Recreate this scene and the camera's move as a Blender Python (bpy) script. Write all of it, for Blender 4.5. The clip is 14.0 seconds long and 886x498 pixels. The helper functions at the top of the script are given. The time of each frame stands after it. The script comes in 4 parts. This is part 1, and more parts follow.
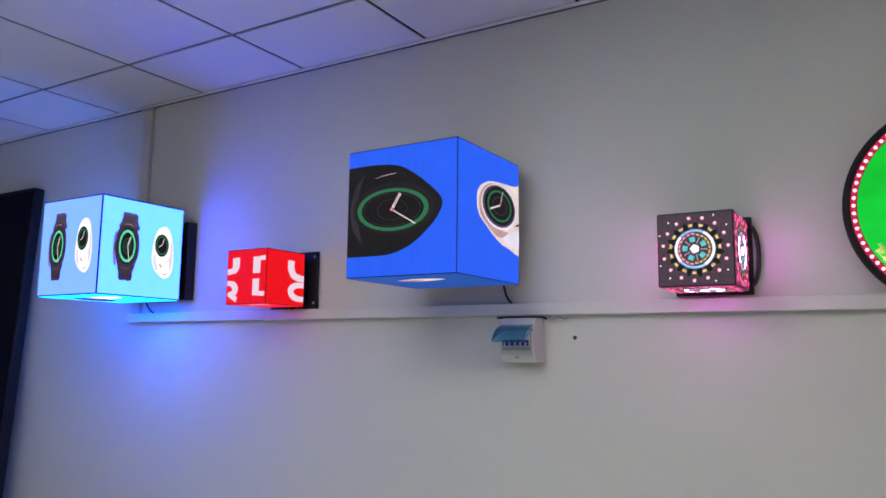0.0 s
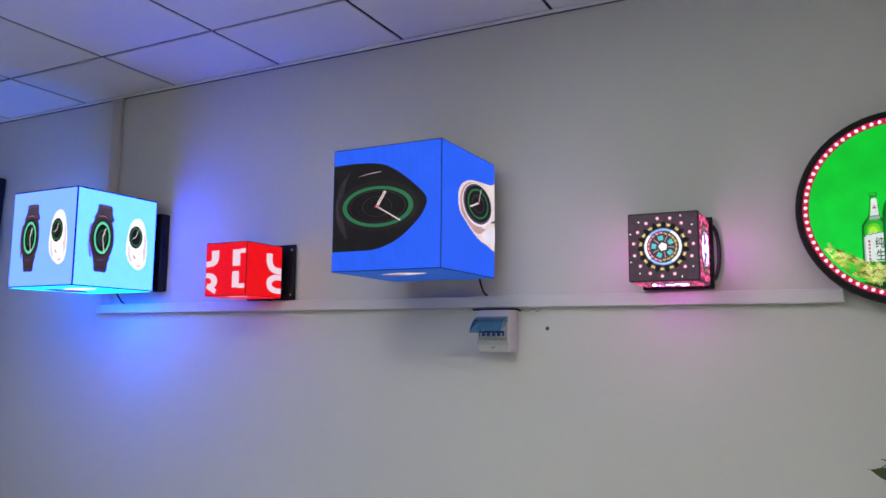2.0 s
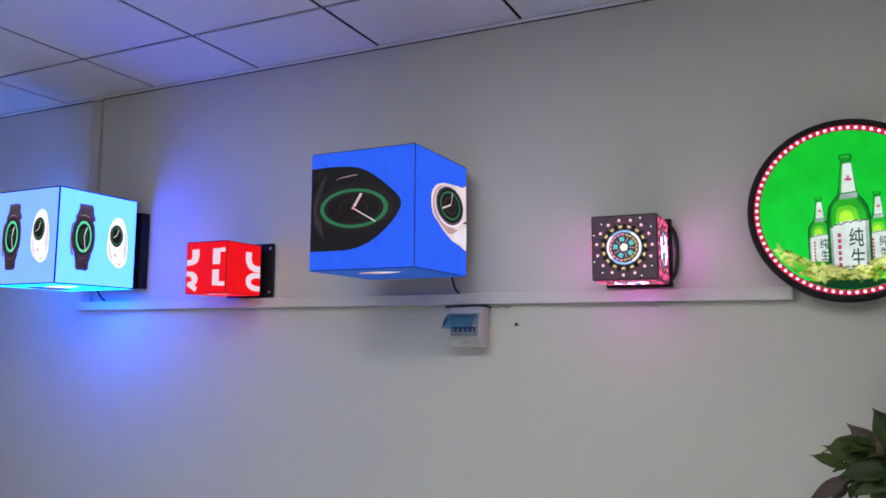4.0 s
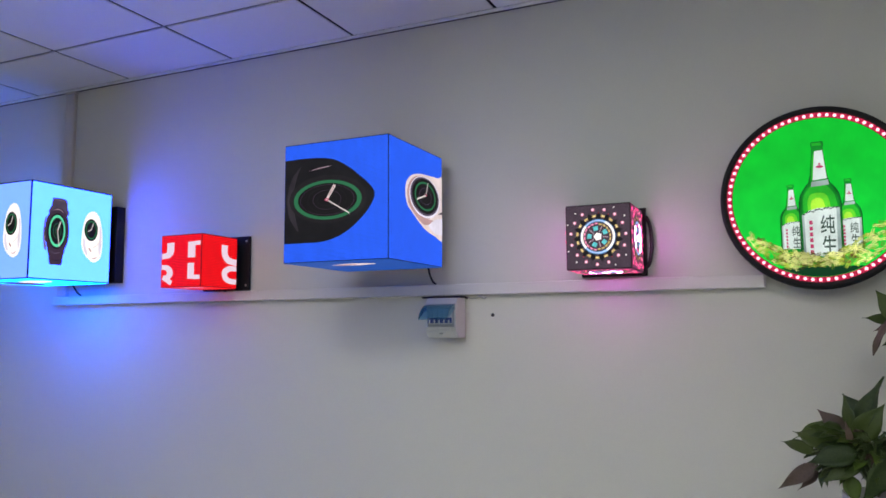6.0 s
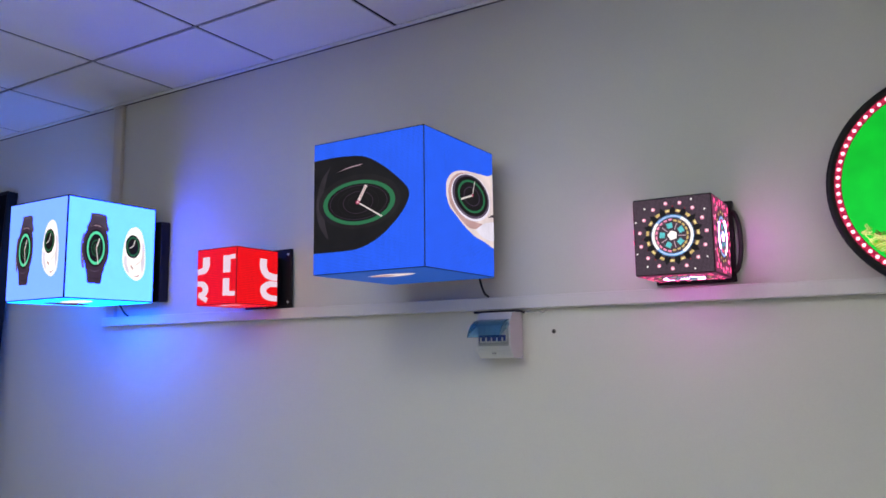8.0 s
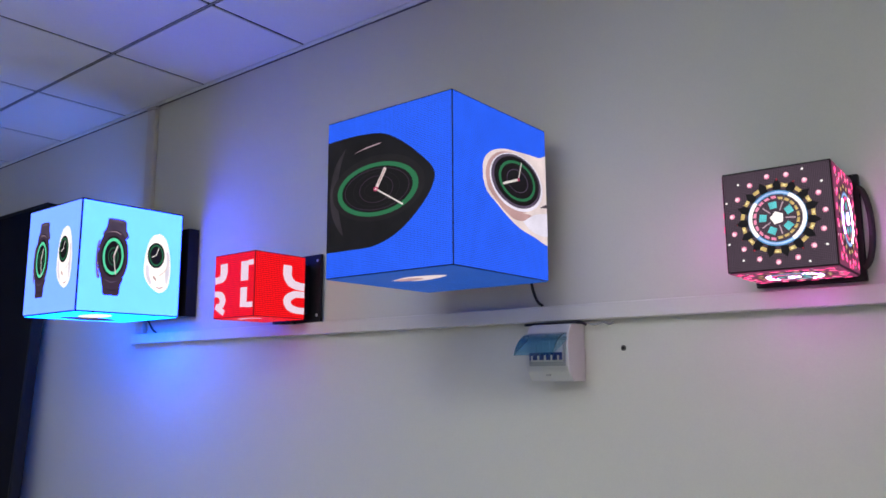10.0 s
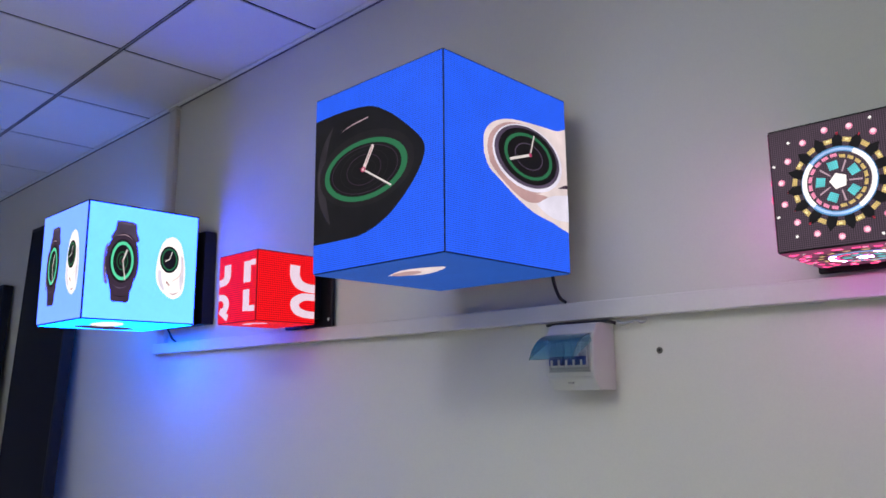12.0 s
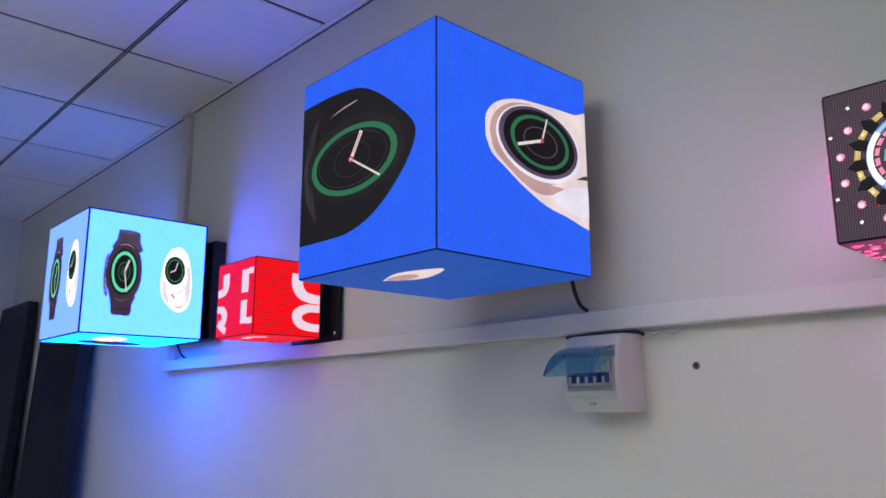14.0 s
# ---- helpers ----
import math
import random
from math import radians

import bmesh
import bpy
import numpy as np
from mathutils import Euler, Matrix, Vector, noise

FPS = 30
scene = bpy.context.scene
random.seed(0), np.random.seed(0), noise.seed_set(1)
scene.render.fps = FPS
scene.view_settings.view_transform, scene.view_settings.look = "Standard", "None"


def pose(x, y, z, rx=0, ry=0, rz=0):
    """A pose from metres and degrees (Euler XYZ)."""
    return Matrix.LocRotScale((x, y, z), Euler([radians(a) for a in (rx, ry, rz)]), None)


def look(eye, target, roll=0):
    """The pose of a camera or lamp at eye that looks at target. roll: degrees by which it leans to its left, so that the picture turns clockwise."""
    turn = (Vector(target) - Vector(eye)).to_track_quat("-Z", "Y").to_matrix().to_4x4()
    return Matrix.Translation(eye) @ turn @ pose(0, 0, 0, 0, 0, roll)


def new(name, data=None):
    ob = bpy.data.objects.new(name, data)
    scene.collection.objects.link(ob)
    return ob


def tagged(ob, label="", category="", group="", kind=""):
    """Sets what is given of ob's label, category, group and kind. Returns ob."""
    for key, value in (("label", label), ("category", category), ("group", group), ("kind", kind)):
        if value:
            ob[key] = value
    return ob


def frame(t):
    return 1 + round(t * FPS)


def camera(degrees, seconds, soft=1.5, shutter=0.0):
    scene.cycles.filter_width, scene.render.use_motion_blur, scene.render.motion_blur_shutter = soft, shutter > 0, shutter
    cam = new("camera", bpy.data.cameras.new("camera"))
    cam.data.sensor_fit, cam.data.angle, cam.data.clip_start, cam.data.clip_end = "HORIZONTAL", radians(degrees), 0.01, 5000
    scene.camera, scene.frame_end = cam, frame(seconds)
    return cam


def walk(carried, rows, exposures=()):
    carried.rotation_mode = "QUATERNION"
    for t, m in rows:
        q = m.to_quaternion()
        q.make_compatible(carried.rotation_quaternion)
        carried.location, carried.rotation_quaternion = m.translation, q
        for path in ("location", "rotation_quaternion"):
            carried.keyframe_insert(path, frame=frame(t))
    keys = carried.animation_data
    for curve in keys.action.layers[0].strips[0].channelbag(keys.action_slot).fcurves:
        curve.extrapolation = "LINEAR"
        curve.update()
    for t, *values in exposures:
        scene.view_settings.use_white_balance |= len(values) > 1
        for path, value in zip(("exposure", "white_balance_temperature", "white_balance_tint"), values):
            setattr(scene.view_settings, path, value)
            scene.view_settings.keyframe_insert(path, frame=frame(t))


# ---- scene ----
cam = camera(60.0, 14.0, soft=1.6)
PATH = [
    (0, (0.181, 0.159, 1.683), (-0.859, 1.845, 1.956), 0.7),
    (0.5, (0.17, 0.116, 1.685), (-0.846, 1.819, 1.949), 0.6),
    (1, (0.149, 0.077, 1.687), (-0.836, 1.799, 1.94), 0.5),
    (1.5, (0.14, 0.047, 1.685), (-0.811, 1.789, 1.935), 0.5),
    (2, (0.14, 0.004, 1.689), (-0.776, 1.765, 1.933), 0.5),
    (2.5, (0.141, -0.033, 1.691), (-0.758, 1.737, 1.935), 0.6),
    (3, (0.158, -0.073, 1.698), (-0.725, 1.705, 1.935), 0.6),
    (3.5, (0.181, -0.09, 1.692), (-0.692, 1.695, 1.927), 0.5),
    (6, (0.234, -0.064, 1.691), (-0.601, 1.741, 1.9), -0.3),
    (6.5, (0.212, -0.008, 1.691), (-0.651, 1.783, 1.908), -0.5),
    (7, (0.186, 0.088, 1.69), (-0.729, 1.851, 1.92), -0.7),
    (7.5, (0.202, 0.192, 1.691), (-0.775, 1.92, 1.936), -0.7),
    (8, (0.209, 0.285, 1.688), (-0.836, 1.97, 1.95), -0.7),
    (8.5, (0.186, 0.357, 1.689), (-0.907, 2.009, 1.968), -0.6),
    (8.7, (0.171, 0.408, 1.689), (-0.951, 2.04, 1.973), -0.5),
    (11, (0.052, 0.859, 1.671), (-1.225, 2.359, 2.019), -0.5),
    (11.5, (0.059, 0.925, 1.673), (-1.263, 2.384, 2.021), -0.6),
    (12, (0.038, 0.988, 1.668), (-1.325, 2.408, 2.027), -0.5),
    (12.5, (0.023, 1.042, 1.666), (-1.368, 2.43, 2.041), -0.3),
    (13, (0.008, 1.104, 1.677), (-1.416, 2.457, 2.056), -0.2),
    (13.5, (-0.013, 1.148, 1.672), (-1.449, 2.482, 2.068), 0.0),
    (14, (-0.041, 1.19, 1.669), (-1.482, 2.516, 2.078), -0.2),
]
walk(cam, [(t, look(eye, target, roll)) for t, eye, target, roll in PATH])

# ---- world and light ----
world = bpy.data.worlds.new("room_world")
scene.world = world
world.use_nodes = True
world.node_tree.nodes["Background"].inputs[0].default_value = (0.5, 0.55, 0.6, 1)
world.node_tree.nodes["Background"].inputs[1].default_value = 0.02
scene.view_settings.exposure = 0.0
PANEL_LIGHT = 16.6
LED = dict(cyan=(0.26, 0.54, 3.2), blue=(0.020, 0.115, 0.92), red=(0.86, 0.004, 0.008), white=(1.25, 1.15, 1.2))

# room limits: the long wall is at y = WALL, the suspended ceiling at z = CEIL
WALL, CEIL, LEFT, RIGHT, BACK = 2.394, 2.82, -5.17, 3.2, -3.4


# ---- materials ----
def material(name):
    m = bpy.data.materials.new(name)
    m.use_nodes = True
    nt = m.node_tree
    return m, nt, nt.nodes["Principled BSDF"]


def link(nt, a, b):
    nt.links.new(a, b)


def surface(name, colour, rough=0.6, metal=0.0, grain=60.0, vary=0.06, bump=0.05, broad=1.5, spec=0.5, random_tint=0.0):
    """Principled surface with fine grain, broad staining and a fine relief."""
    m, nt, p = material(name)
    tc = nt.nodes.new("ShaderNodeTexCoord")
    fine, wide = nt.nodes.new("ShaderNodeTexNoise"), nt.nodes.new("ShaderNodeTexNoise")
    fine.inputs["Scale"].default_value, fine.inputs["Detail"].default_value = grain, 4
    wide.inputs["Scale"].default_value, wide.inputs["Detail"].default_value = broad, 3
    for n in (fine, wide):
        link(nt, tc.outputs["Object"], n.inputs["Vector"])
    add = nt.nodes.new("ShaderNodeMath")
    add.operation = "ADD"
    link(nt, fine.outputs["Fac"], add.inputs[0])
    link(nt, wide.outputs["Fac"], add.inputs[1])
    ramp = nt.nodes.new("ShaderNodeMapRange")
    ramp.inputs["From Min"].default_value, ramp.inputs["From Max"].default_value = 0.5, 1.5
    ramp.inputs["To Min"].default_value, ramp.inputs["To Max"].default_value = 1 - vary, 1 + vary
    link(nt, add.outputs[0], ramp.inputs["Value"])
    mix = nt.nodes.new("ShaderNodeVectorMath")
    mix.operation = "SCALE"
    mix.inputs[0].default_value = colour
    scale = ramp.outputs[0]
    if random_tint:
        info = nt.nodes.new("ShaderNodeObjectInfo")
        r2 = nt.nodes.new("ShaderNodeMapRange")
        r2.inputs["To Min"].default_value, r2.inputs["To Max"].default_value = 1 - random_tint, 1 + random_tint
        link(nt, info.outputs["Random"], r2.inputs["Value"])
        mul = nt.nodes.new("ShaderNodeMath")
        mul.operation = "MULTIPLY"
        link(nt, ramp.outputs[0], mul.inputs[0])
        link(nt, r2.outputs[0], mul.inputs[1])
        scale = mul.outputs[0]
    link(nt, scale, mix.inputs["Scale"])
    link(nt, mix.outputs[0], p.inputs["Base Color"])
    p.inputs["Roughness"].default_value, p.inputs["Metallic"].default_value = rough, metal
    p.inputs["Specular IOR Level"].default_value = spec
    if bump:
        b = nt.nodes.new("ShaderNodeBump")
        b.inputs["Strength"].default_value, b.inputs["Distance"].default_value = bump, 0.002
        link(nt, fine.outputs["Fac"], b.inputs["Height"])
        link(nt, b.outputs[0], p.inputs["Normal"])
    return m


def led_light(name, colour, pitch=0.003, depth=0.22, cloud=0.0, second=None, low=-0.2, high=0.2):
    """The lit face of a diode screen: rows and columns of diodes, dark between them. second: a colour that the picture fades to upwards."""
    m, nt, p = material(name)
    p.inputs["Base Color"].default_value = (0.006, 0.006, 0.007, 1)
    p.inputs["Roughness"].default_value = 0.6
    p.inputs["Specular IOR Level"].default_value = 0.12
    tc, sep = nt.nodes.new("ShaderNodeTexCoord"), nt.nodes.new("ShaderNodeSeparateXYZ")
    link(nt, tc.outputs["Object"], sep.inputs[0])
    waves = []
    for axis in (0, 1):
        mul, sine = nt.nodes.new("ShaderNodeMath"), nt.nodes.new("ShaderNodeMath")
        mul.operation, sine.operation = "MULTIPLY", "SINE"
        mul.inputs[1].default_value = 2 * math.pi / pitch
        link(nt, sep.outputs[axis], mul.inputs[0])
        link(nt, mul.outputs[0], sine.inputs[0])
        waves.append(sine.outputs[0])
    both = nt.nodes.new("ShaderNodeMath")
    both.operation = "ADD"
    link(nt, waves[0], both.inputs[0])
    link(nt, waves[1], both.inputs[1])
    rng = nt.nodes.new("ShaderNodeMapRange")
    rng.clamp = False
    rng.inputs["From Min"].default_value, rng.inputs["From Max"].default_value = -2, 2
    rng.inputs["To Min"].default_value, rng.inputs["To Max"].default_value = 1 - depth, 1 + depth
    link(nt, both.outputs[0], rng.inputs["Value"])
    noise_node = nt.nodes.new("ShaderNodeTexNoise")
    noise_node.inputs["Scale"].default_value = 14
    link(nt, tc.outputs["Object"], noise_node.inputs["Vector"])
    soft = nt.nodes.new("ShaderNodeMapRange")
    soft.inputs["From Min"].default_value, soft.inputs["From Max"].default_value = 0.25, 0.75
    soft.inputs["To Min"].default_value, soft.inputs["To Max"].default_value = 1 - cloud, 1 + cloud
    link(nt, noise_node.outputs["Fac"], soft.inputs["Value"])
    both2 = nt.nodes.new("ShaderNodeMath")
    both2.operation = "MULTIPLY"
    link(nt, rng.outputs[0], both2.inputs[0])
    link(nt, soft.outputs[0], both2.inputs[1])
    p.inputs["Emission Color"].default_value = (*colour, 1)
    if second:
        fade, mix = nt.nodes.new("ShaderNodeMapRange"), nt.nodes.new("ShaderNodeMix")
        mix.data_type = "RGBA"
        fade.inputs["From Min"].default_value, fade.inputs["From Max"].default_value = low, high
        link(nt, sep.outputs[1], fade.inputs["Value"])
        link(nt, fade.outputs[0], mix.inputs["Factor"])
        mix.inputs["A"].default_value, mix.inputs["B"].default_value = (*colour, 1), (*second, 1)
        link(nt, mix.outputs["Result"], p.inputs["Emission Color"])
    link(nt, both2.outputs[0], p.inputs["Emission Strength"])
    return m


def leaf_material(name, colour, back):
    m, nt, p = material(name)
    tc, n = nt.nodes.new("ShaderNodeTexCoord"), nt.nodes.new("ShaderNodeTexNoise")
    n.inputs["Scale"].default_value, n.inputs["Detail"].default_value = 22, 5
    link(nt, tc.outputs["Object"], n.inputs["Vector"])
    info = nt.nodes.new("ShaderNodeObjectInfo")
    add = nt.nodes.new("ShaderNodeMath")
    add.operation = "ADD"
    link(nt, n.outputs["Fac"], add.inputs[0])
    link(nt, info.outputs["Random"], add.inputs[1])
    fit_range = nt.nodes.new("ShaderNodeMapRange")
    fit_range.inputs["From Min"].default_value, fit_range.inputs["From Max"].default_value = 0.35, 1.5
    link(nt, add.outputs[0], fit_range.inputs["Value"])
    mix = nt.nodes.new("ShaderNodeMix")
    mix.data_type = "RGBA"
    mix.inputs["A"].default_value, mix.inputs["B"].default_value = (*colour, 1), (*back, 1)
    link(nt, fit_range.outputs[0], mix.inputs["Factor"])
    link(nt, mix.outputs["Result"], p.inputs["Base Color"])
    p.inputs["Roughness"].default_value = 0.5
    p.inputs["Specular IOR Level"].default_value = 0.32
    p.inputs["Transmission Weight"].default_value = 0.0
    p.inputs["Subsurface Weight"].default_value = 0.0
    return m


M_WALL = surface("wall_paint", (0.66, 0.65, 0.595), 0.85, grain=260, vary=0.035, bump=0.10, broad=1.3, spec=0.25)
M_CEIL = surface("ceiling_board", (0.85, 0.85, 0.85), 0.75, grain=180, vary=0.04, bump=0.06, broad=2.2, spec=0.3)
M_BAR = surface("ceiling_bar_paint", (0.34, 0.34, 0.36), 0.5, grain=90, vary=0.04, bump=0.0)
# dark grey that stands in for the shade behind the ceiling angle
M_SHADOW_GAP = surface("shadow_gap_strip", (0.12, 0.12, 0.14), 0.8, grain=90, vary=0.3, bump=0.05)
M_GAP = surface("dark_gap", (0.006, 0.006, 0.008), 0.9, bump=0.0)
M_FLOOR = surface("floor_tile", (0.60, 0.59, 0.56), 0.35, grain=30, vary=0.08, bump=0.02)
M_PVC = surface("white_pvc", (0.70, 0.68, 0.65), 0.45, grain=150, vary=0.03, bump=0.02, broad=3)
M_RISER = surface("aged_pvc", (0.60, 0.555, 0.50), 0.5, grain=150, vary=0.05, bump=0.02, broad=3)
M_BLACK = surface("black_metal", (0.010, 0.010, 0.013), 0.5, metal=0.0, grain=220, vary=0.2, bump=0.05, spec=0.25)
M_RUBBER = surface("black_rubber", (0.016, 0.016, 0.018), 0.6, grain=120, vary=0.15, bump=0.03)
M_STEEL = surface("zinc_screw", (0.55, 0.55, 0.55), 0.35, metal=1.0, bump=0.0)
M_BOX = surface("breaker_box_plastic", (0.62, 0.62, 0.60), 0.38, grain=200, vary=0.02, bump=0.02)
M_GREYPL = surface("grey_plastic", (0.40, 0.41, 0.41), 0.4, grain=160, vary=0.04, bump=0.02)
M_TOGGLE = surface("blue_toggle_plastic", (0.02, 0.05, 0.22), 0.35, bump=0.0)
M_SCREEN = surface("dark_screen_glass", (0.004, 0.004, 0.010), 0.3, grain=8, vary=0.1, bump=0.0, spec=0.03)
M_POT = surface("white_pot_glaze", (0.74, 0.75, 0.77), 0.3, grain=40, vary=0.03, bump=0.02)
M_STEM = surface("plant_stem", (0.10, 0.14, 0.05), 0.55, bump=0.05)
M_SOIL = surface("potting_soil", (0.05, 0.035, 0.025), 0.95, grain=120, vary=0.4, bump=0.6)
M_LEAF = leaf_material("pothos_leaf", (0.011, 0.028, 0.005), (0.055, 0.082, 0.014))
M_LEAF_PALE = leaf_material("pothos_leaf_pale", (0.058, 0.040, 0.028), (0.13, 0.088, 0.070))
M_LEAF_YOUNG = leaf_material("pothos_leaf_young", (0.040, 0.080, 0.012), (0.085, 0.135, 0.02))
M_ANCHOR = surface("old_wall_plug", (0.10, 0.10, 0.08), 0.8, bump=0.2)

m_lid, nt, p = material("tinted_lid")
p.inputs["Base Color"].default_value = (0.28, 0.60, 0.78, 1)
p.inputs["Roughness"].default_value = 0.08
p.inputs["Transmission Weight"].default_value = 0.92
p.inputs["IOR"].default_value = 1.35
M_LID = m_lid

m_panel, nt, p = material("ceiling_light_diffuser")
p.inputs["Base Color"].default_value = (0.8, 0.8, 0.8, 1)
p.inputs["Emission Color"].default_value = (0.95, 0.985, 0.95, 1)
p.inputs["Emission Strength"].default_value = PANEL_LIGHT
M_PANEL = m_panel


# ---- mesh helpers ----
def mesh_from(name, bm, mat, smooth=False):
    me = bpy.data.meshes.new(name)
    bm.to_mesh(me)
    bm.free()
    me.materials.append(mat)
    if smooth:
        for f in me.polygons:
            f.use_smooth = True
    return me


def part(name, bm, mat, parent=None, label="", smooth=False, m=None):
    ob = new(name, mesh_from(name, bm, mat, smooth))
    if parent is not None:
        ob.parent = parent
    if m is not None:
        ob.matrix_local = m
    if label:
        tagged(ob, label)
    return ob


def shared(name, me, parent, m):
    ob = new(name, me)
    ob.parent = parent
    ob.matrix_local = m
    return ob


def thing(name, m, label, category, group="", kind=""):
    ob = new(name)
    ob.matrix_world = m
    return tagged(ob, label, category, group, kind)


def box(x0, x1, y0, y1, z0, z1, bevel=0.0, bm=None, segments=2):
    bm = bm or bmesh.new()
    made = bmesh.ops.create_cube(bm, size=1.0, matrix=Matrix.Translation(((x0 + x1) / 2, (y0 + y1) / 2, (z0 + z1) / 2)) @ Matrix.Diagonal((x1 - x0, y1 - y0, z1 - z0, 1)))
    if bevel:
        edges = {e for v in made["verts"] for e in v.link_edges}
        bmesh.ops.bevel(bm, geom=list(edges), offset=bevel, segments=segments, affect="EDGES", profile=0.5)
    return bm


def lathe(profile, steps=48, bm=None):
    """Turns a profile of (radius, height) about z."""
    bm = bm or bmesh.new()
    rings = []
    for r, h in profile:
        rings.append([bm.verts.new((r * math.cos(2 * math.pi * k / steps), r * math.sin(2 * math.pi * k / steps), h)) for k in range(steps)])
    for a, b in zip(rings, rings[1:]):
        for k in range(steps):
            bm.faces.new((a[k], a[(k + 1) % steps], b[(k + 1) % steps], b[k]))
    for ring, flip in ((rings[0], True), (rings[-1], False)):
        if profile[0 if flip else -1][0] > 1e-4:
            bm.faces.new(ring[::-1] if flip else ring)
    bmesh.ops.recalc_face_normals(bm, faces=bm.faces)
    return bm


def tube(points, radius, sides=10, bm=None):
    bm = bm or bmesh.new()
    pts = [Vector(q) for q in points]
    rings = []
    for i, q in enumerate(pts):
        way = (pts[min(i + 1, len(pts) - 1)] - pts[max(i - 1, 0)]).normalized()
        side = way.orthogonal().normalized() if i == 0 else (side - way * side.dot(way)).normalized()
        other = way.cross(side)
        r = radius(i / (len(pts) - 1)) if callable(radius) else radius
        rings.append([bm.verts.new(q + r * (math.cos(2 * math.pi * k / sides) * side + math.sin(2 * math.pi * k / sides) * other)) for k in range(sides)])
    for a, b in zip(rings, rings[1:]):
        for k in range(sides):
            bm.faces.new((a[k], a[(k + 1) % sides], b[(k + 1) % sides], b[k]))
    bm.faces.new(rings[0][::-1])
    bm.faces.new(rings[-1])
    bmesh.ops.recalc_face_normals(bm, faces=bm.faces)
    return bm


def bend(points, steps=16):
    """A smooth line through a few points."""
    pts = [Vector(q) for q in points]
    pts = [pts[0] * 2 - pts[1], *pts, pts[-1] * 2 - pts[-2]]
    out = []
    for i in range(1, len(pts) - 2):
        a, b, c, d = pts[i - 1:i + 3]
        for k in range(steps):
            t = k / steps
            out.append(0.5 * ((2 * b) + (c - a) * t + (2 * a - 5 * b + 4 * c - d) * t * t + (3 * b - a - 3 * c + d) * t ** 3))
    return out + [pts[-2]]


# ---- flat picture shapes, in a screen's own plane ----
def flat(outline, z, bm=None):
    bm = bm or bmesh.new()
    verts = [bm.verts.new((x, y, z)) for x, y in outline]
    f = bm.faces.new(verts)
    f.normal_update()
    if f.normal.z < 0:
        f.normal_flip()
    return bm


def oval(cx, cy, rx, ry, turn=0.0, steps=40, start=0.0, end=2 * math.pi, power=2.0):
    out = []
    full = end - start > 6.2
    for k in range(steps if full else steps + 1):
        a = start + (end - start) * k / steps
        c, s = math.cos(a), math.sin(a)
        x, y = rx * math.copysign(abs(c) ** (2 / power), c), ry * math.copysign(abs(s) ** (2 / power), s)
        out.append((cx + x * math.cos(turn) - y * math.sin(turn), cy + x * math.sin(turn) + y * math.cos(turn)))
    return out


def band(outer, inner, z):
    """The strip between two outlines of the same count."""
    bm = bmesh.new()
    a, b = [bm.verts.new((x, y, z)) for x, y in outer], [bm.verts.new((x, y, z)) for x, y in inner]
    n = len(a)
    for k in range(n):
        f = bm.faces.new((a[k], a[(k + 1) % n], b[(k + 1) % n], b[k]))
        f.normal_update()
        if f.normal.z < 0:
            f.normal_flip()
    return bm


def bar(x0, y0, x1, y1, w, z, bm=None):
    d = Vector((x1 - x0, y1 - y0)).normalized() * w / 2
    return flat([(x0 - d.y, y0 + d.x), (x0 + d.y, y0 - d.x), (x1 + d.y, y1 - d.x), (x1 - d.y, y1 + d.x)], z, bm)


def cut(outline, lo, hi):
    """Clips an outline to lo <= x <= hi."""
    for sign, edge in ((1, lo), (-1, -hi)):
        out = []
        for (xa, ya), (xb, yb) in zip(outline, outline[1:] + outline[:1]):
            ina, inb = sign * xa >= edge, sign * xb >= edge
            if ina:
                out.append((xa, ya))
            if ina != inb:
                t = (sign * edge - xa) / (xb - xa)
                out.append((sign * edge, ya + t * (yb - ya)))
        outline = out
    return outline


STEP = 0.0005  # how far one layer of a screen's picture lies above the next

L_CYAN = led_light("led_cyan", LED["cyan"], depth=0.18, cloud=0.03)
L_CYAN_HOT = led_light("led_cyan_strong", (0.24, 0.84, 17.0), depth=0.2, cloud=0.03)
L_CYAN_LEFT = led_light("led_cyan_left", (0.05, 2.0, 15.0), depth=0.08, cloud=0.1)
L_BLUE = led_light("led_blue", LED["blue"], pitch=0.004, depth=0.55, cloud=0.06)
L_BLUE_LOW = led_light("led_blue_dim", (0.014, 0.080, 0.40), pitch=0.004, depth=0.30, cloud=0.06)
L_CYAN_LOW = led_light("led_cyan_deep", (0.03, 2.1, 22.0), depth=0.08, cloud=0.1)
L_RED = led_light("led_red", LED["red"], pitch=0.006, depth=0.62)
L_LETTER = led_light("led_letter_white", (0.85, 0.66, 0.78), depth=0.2)
L_WHITE = led_light("led_white", (1.15, 1.08, 1.05), depth=0.08)
L_CREAM = led_light("led_cream", (0.80, 0.66, 0.66), depth=0.1, cloud=0.15)
L_PEARL = led_light("led_pearl", (0.80, 0.74, 0.86), depth=0.1, cloud=0.15)
L_ROSE = led_light("led_rose", (0.50, 0.30, 0.30), depth=0.1, cloud=0.2)
L_INK = led_light("led_black", (0.009, 0.008, 0.010), depth=0.2, cloud=0.3)
L_PLUM = led_light("led_plum", (0.050, 0.030, 0.052), depth=0.1, cloud=0.3)
L_PLUM3 = led_light("led_strap_gloss", (0.030, 0.025, 0.032), depth=0.1, cloud=0.5)
L_INK2 = led_light("led_soft_black", (0.014, 0.012, 0.014), depth=0.2, cloud=0.3)
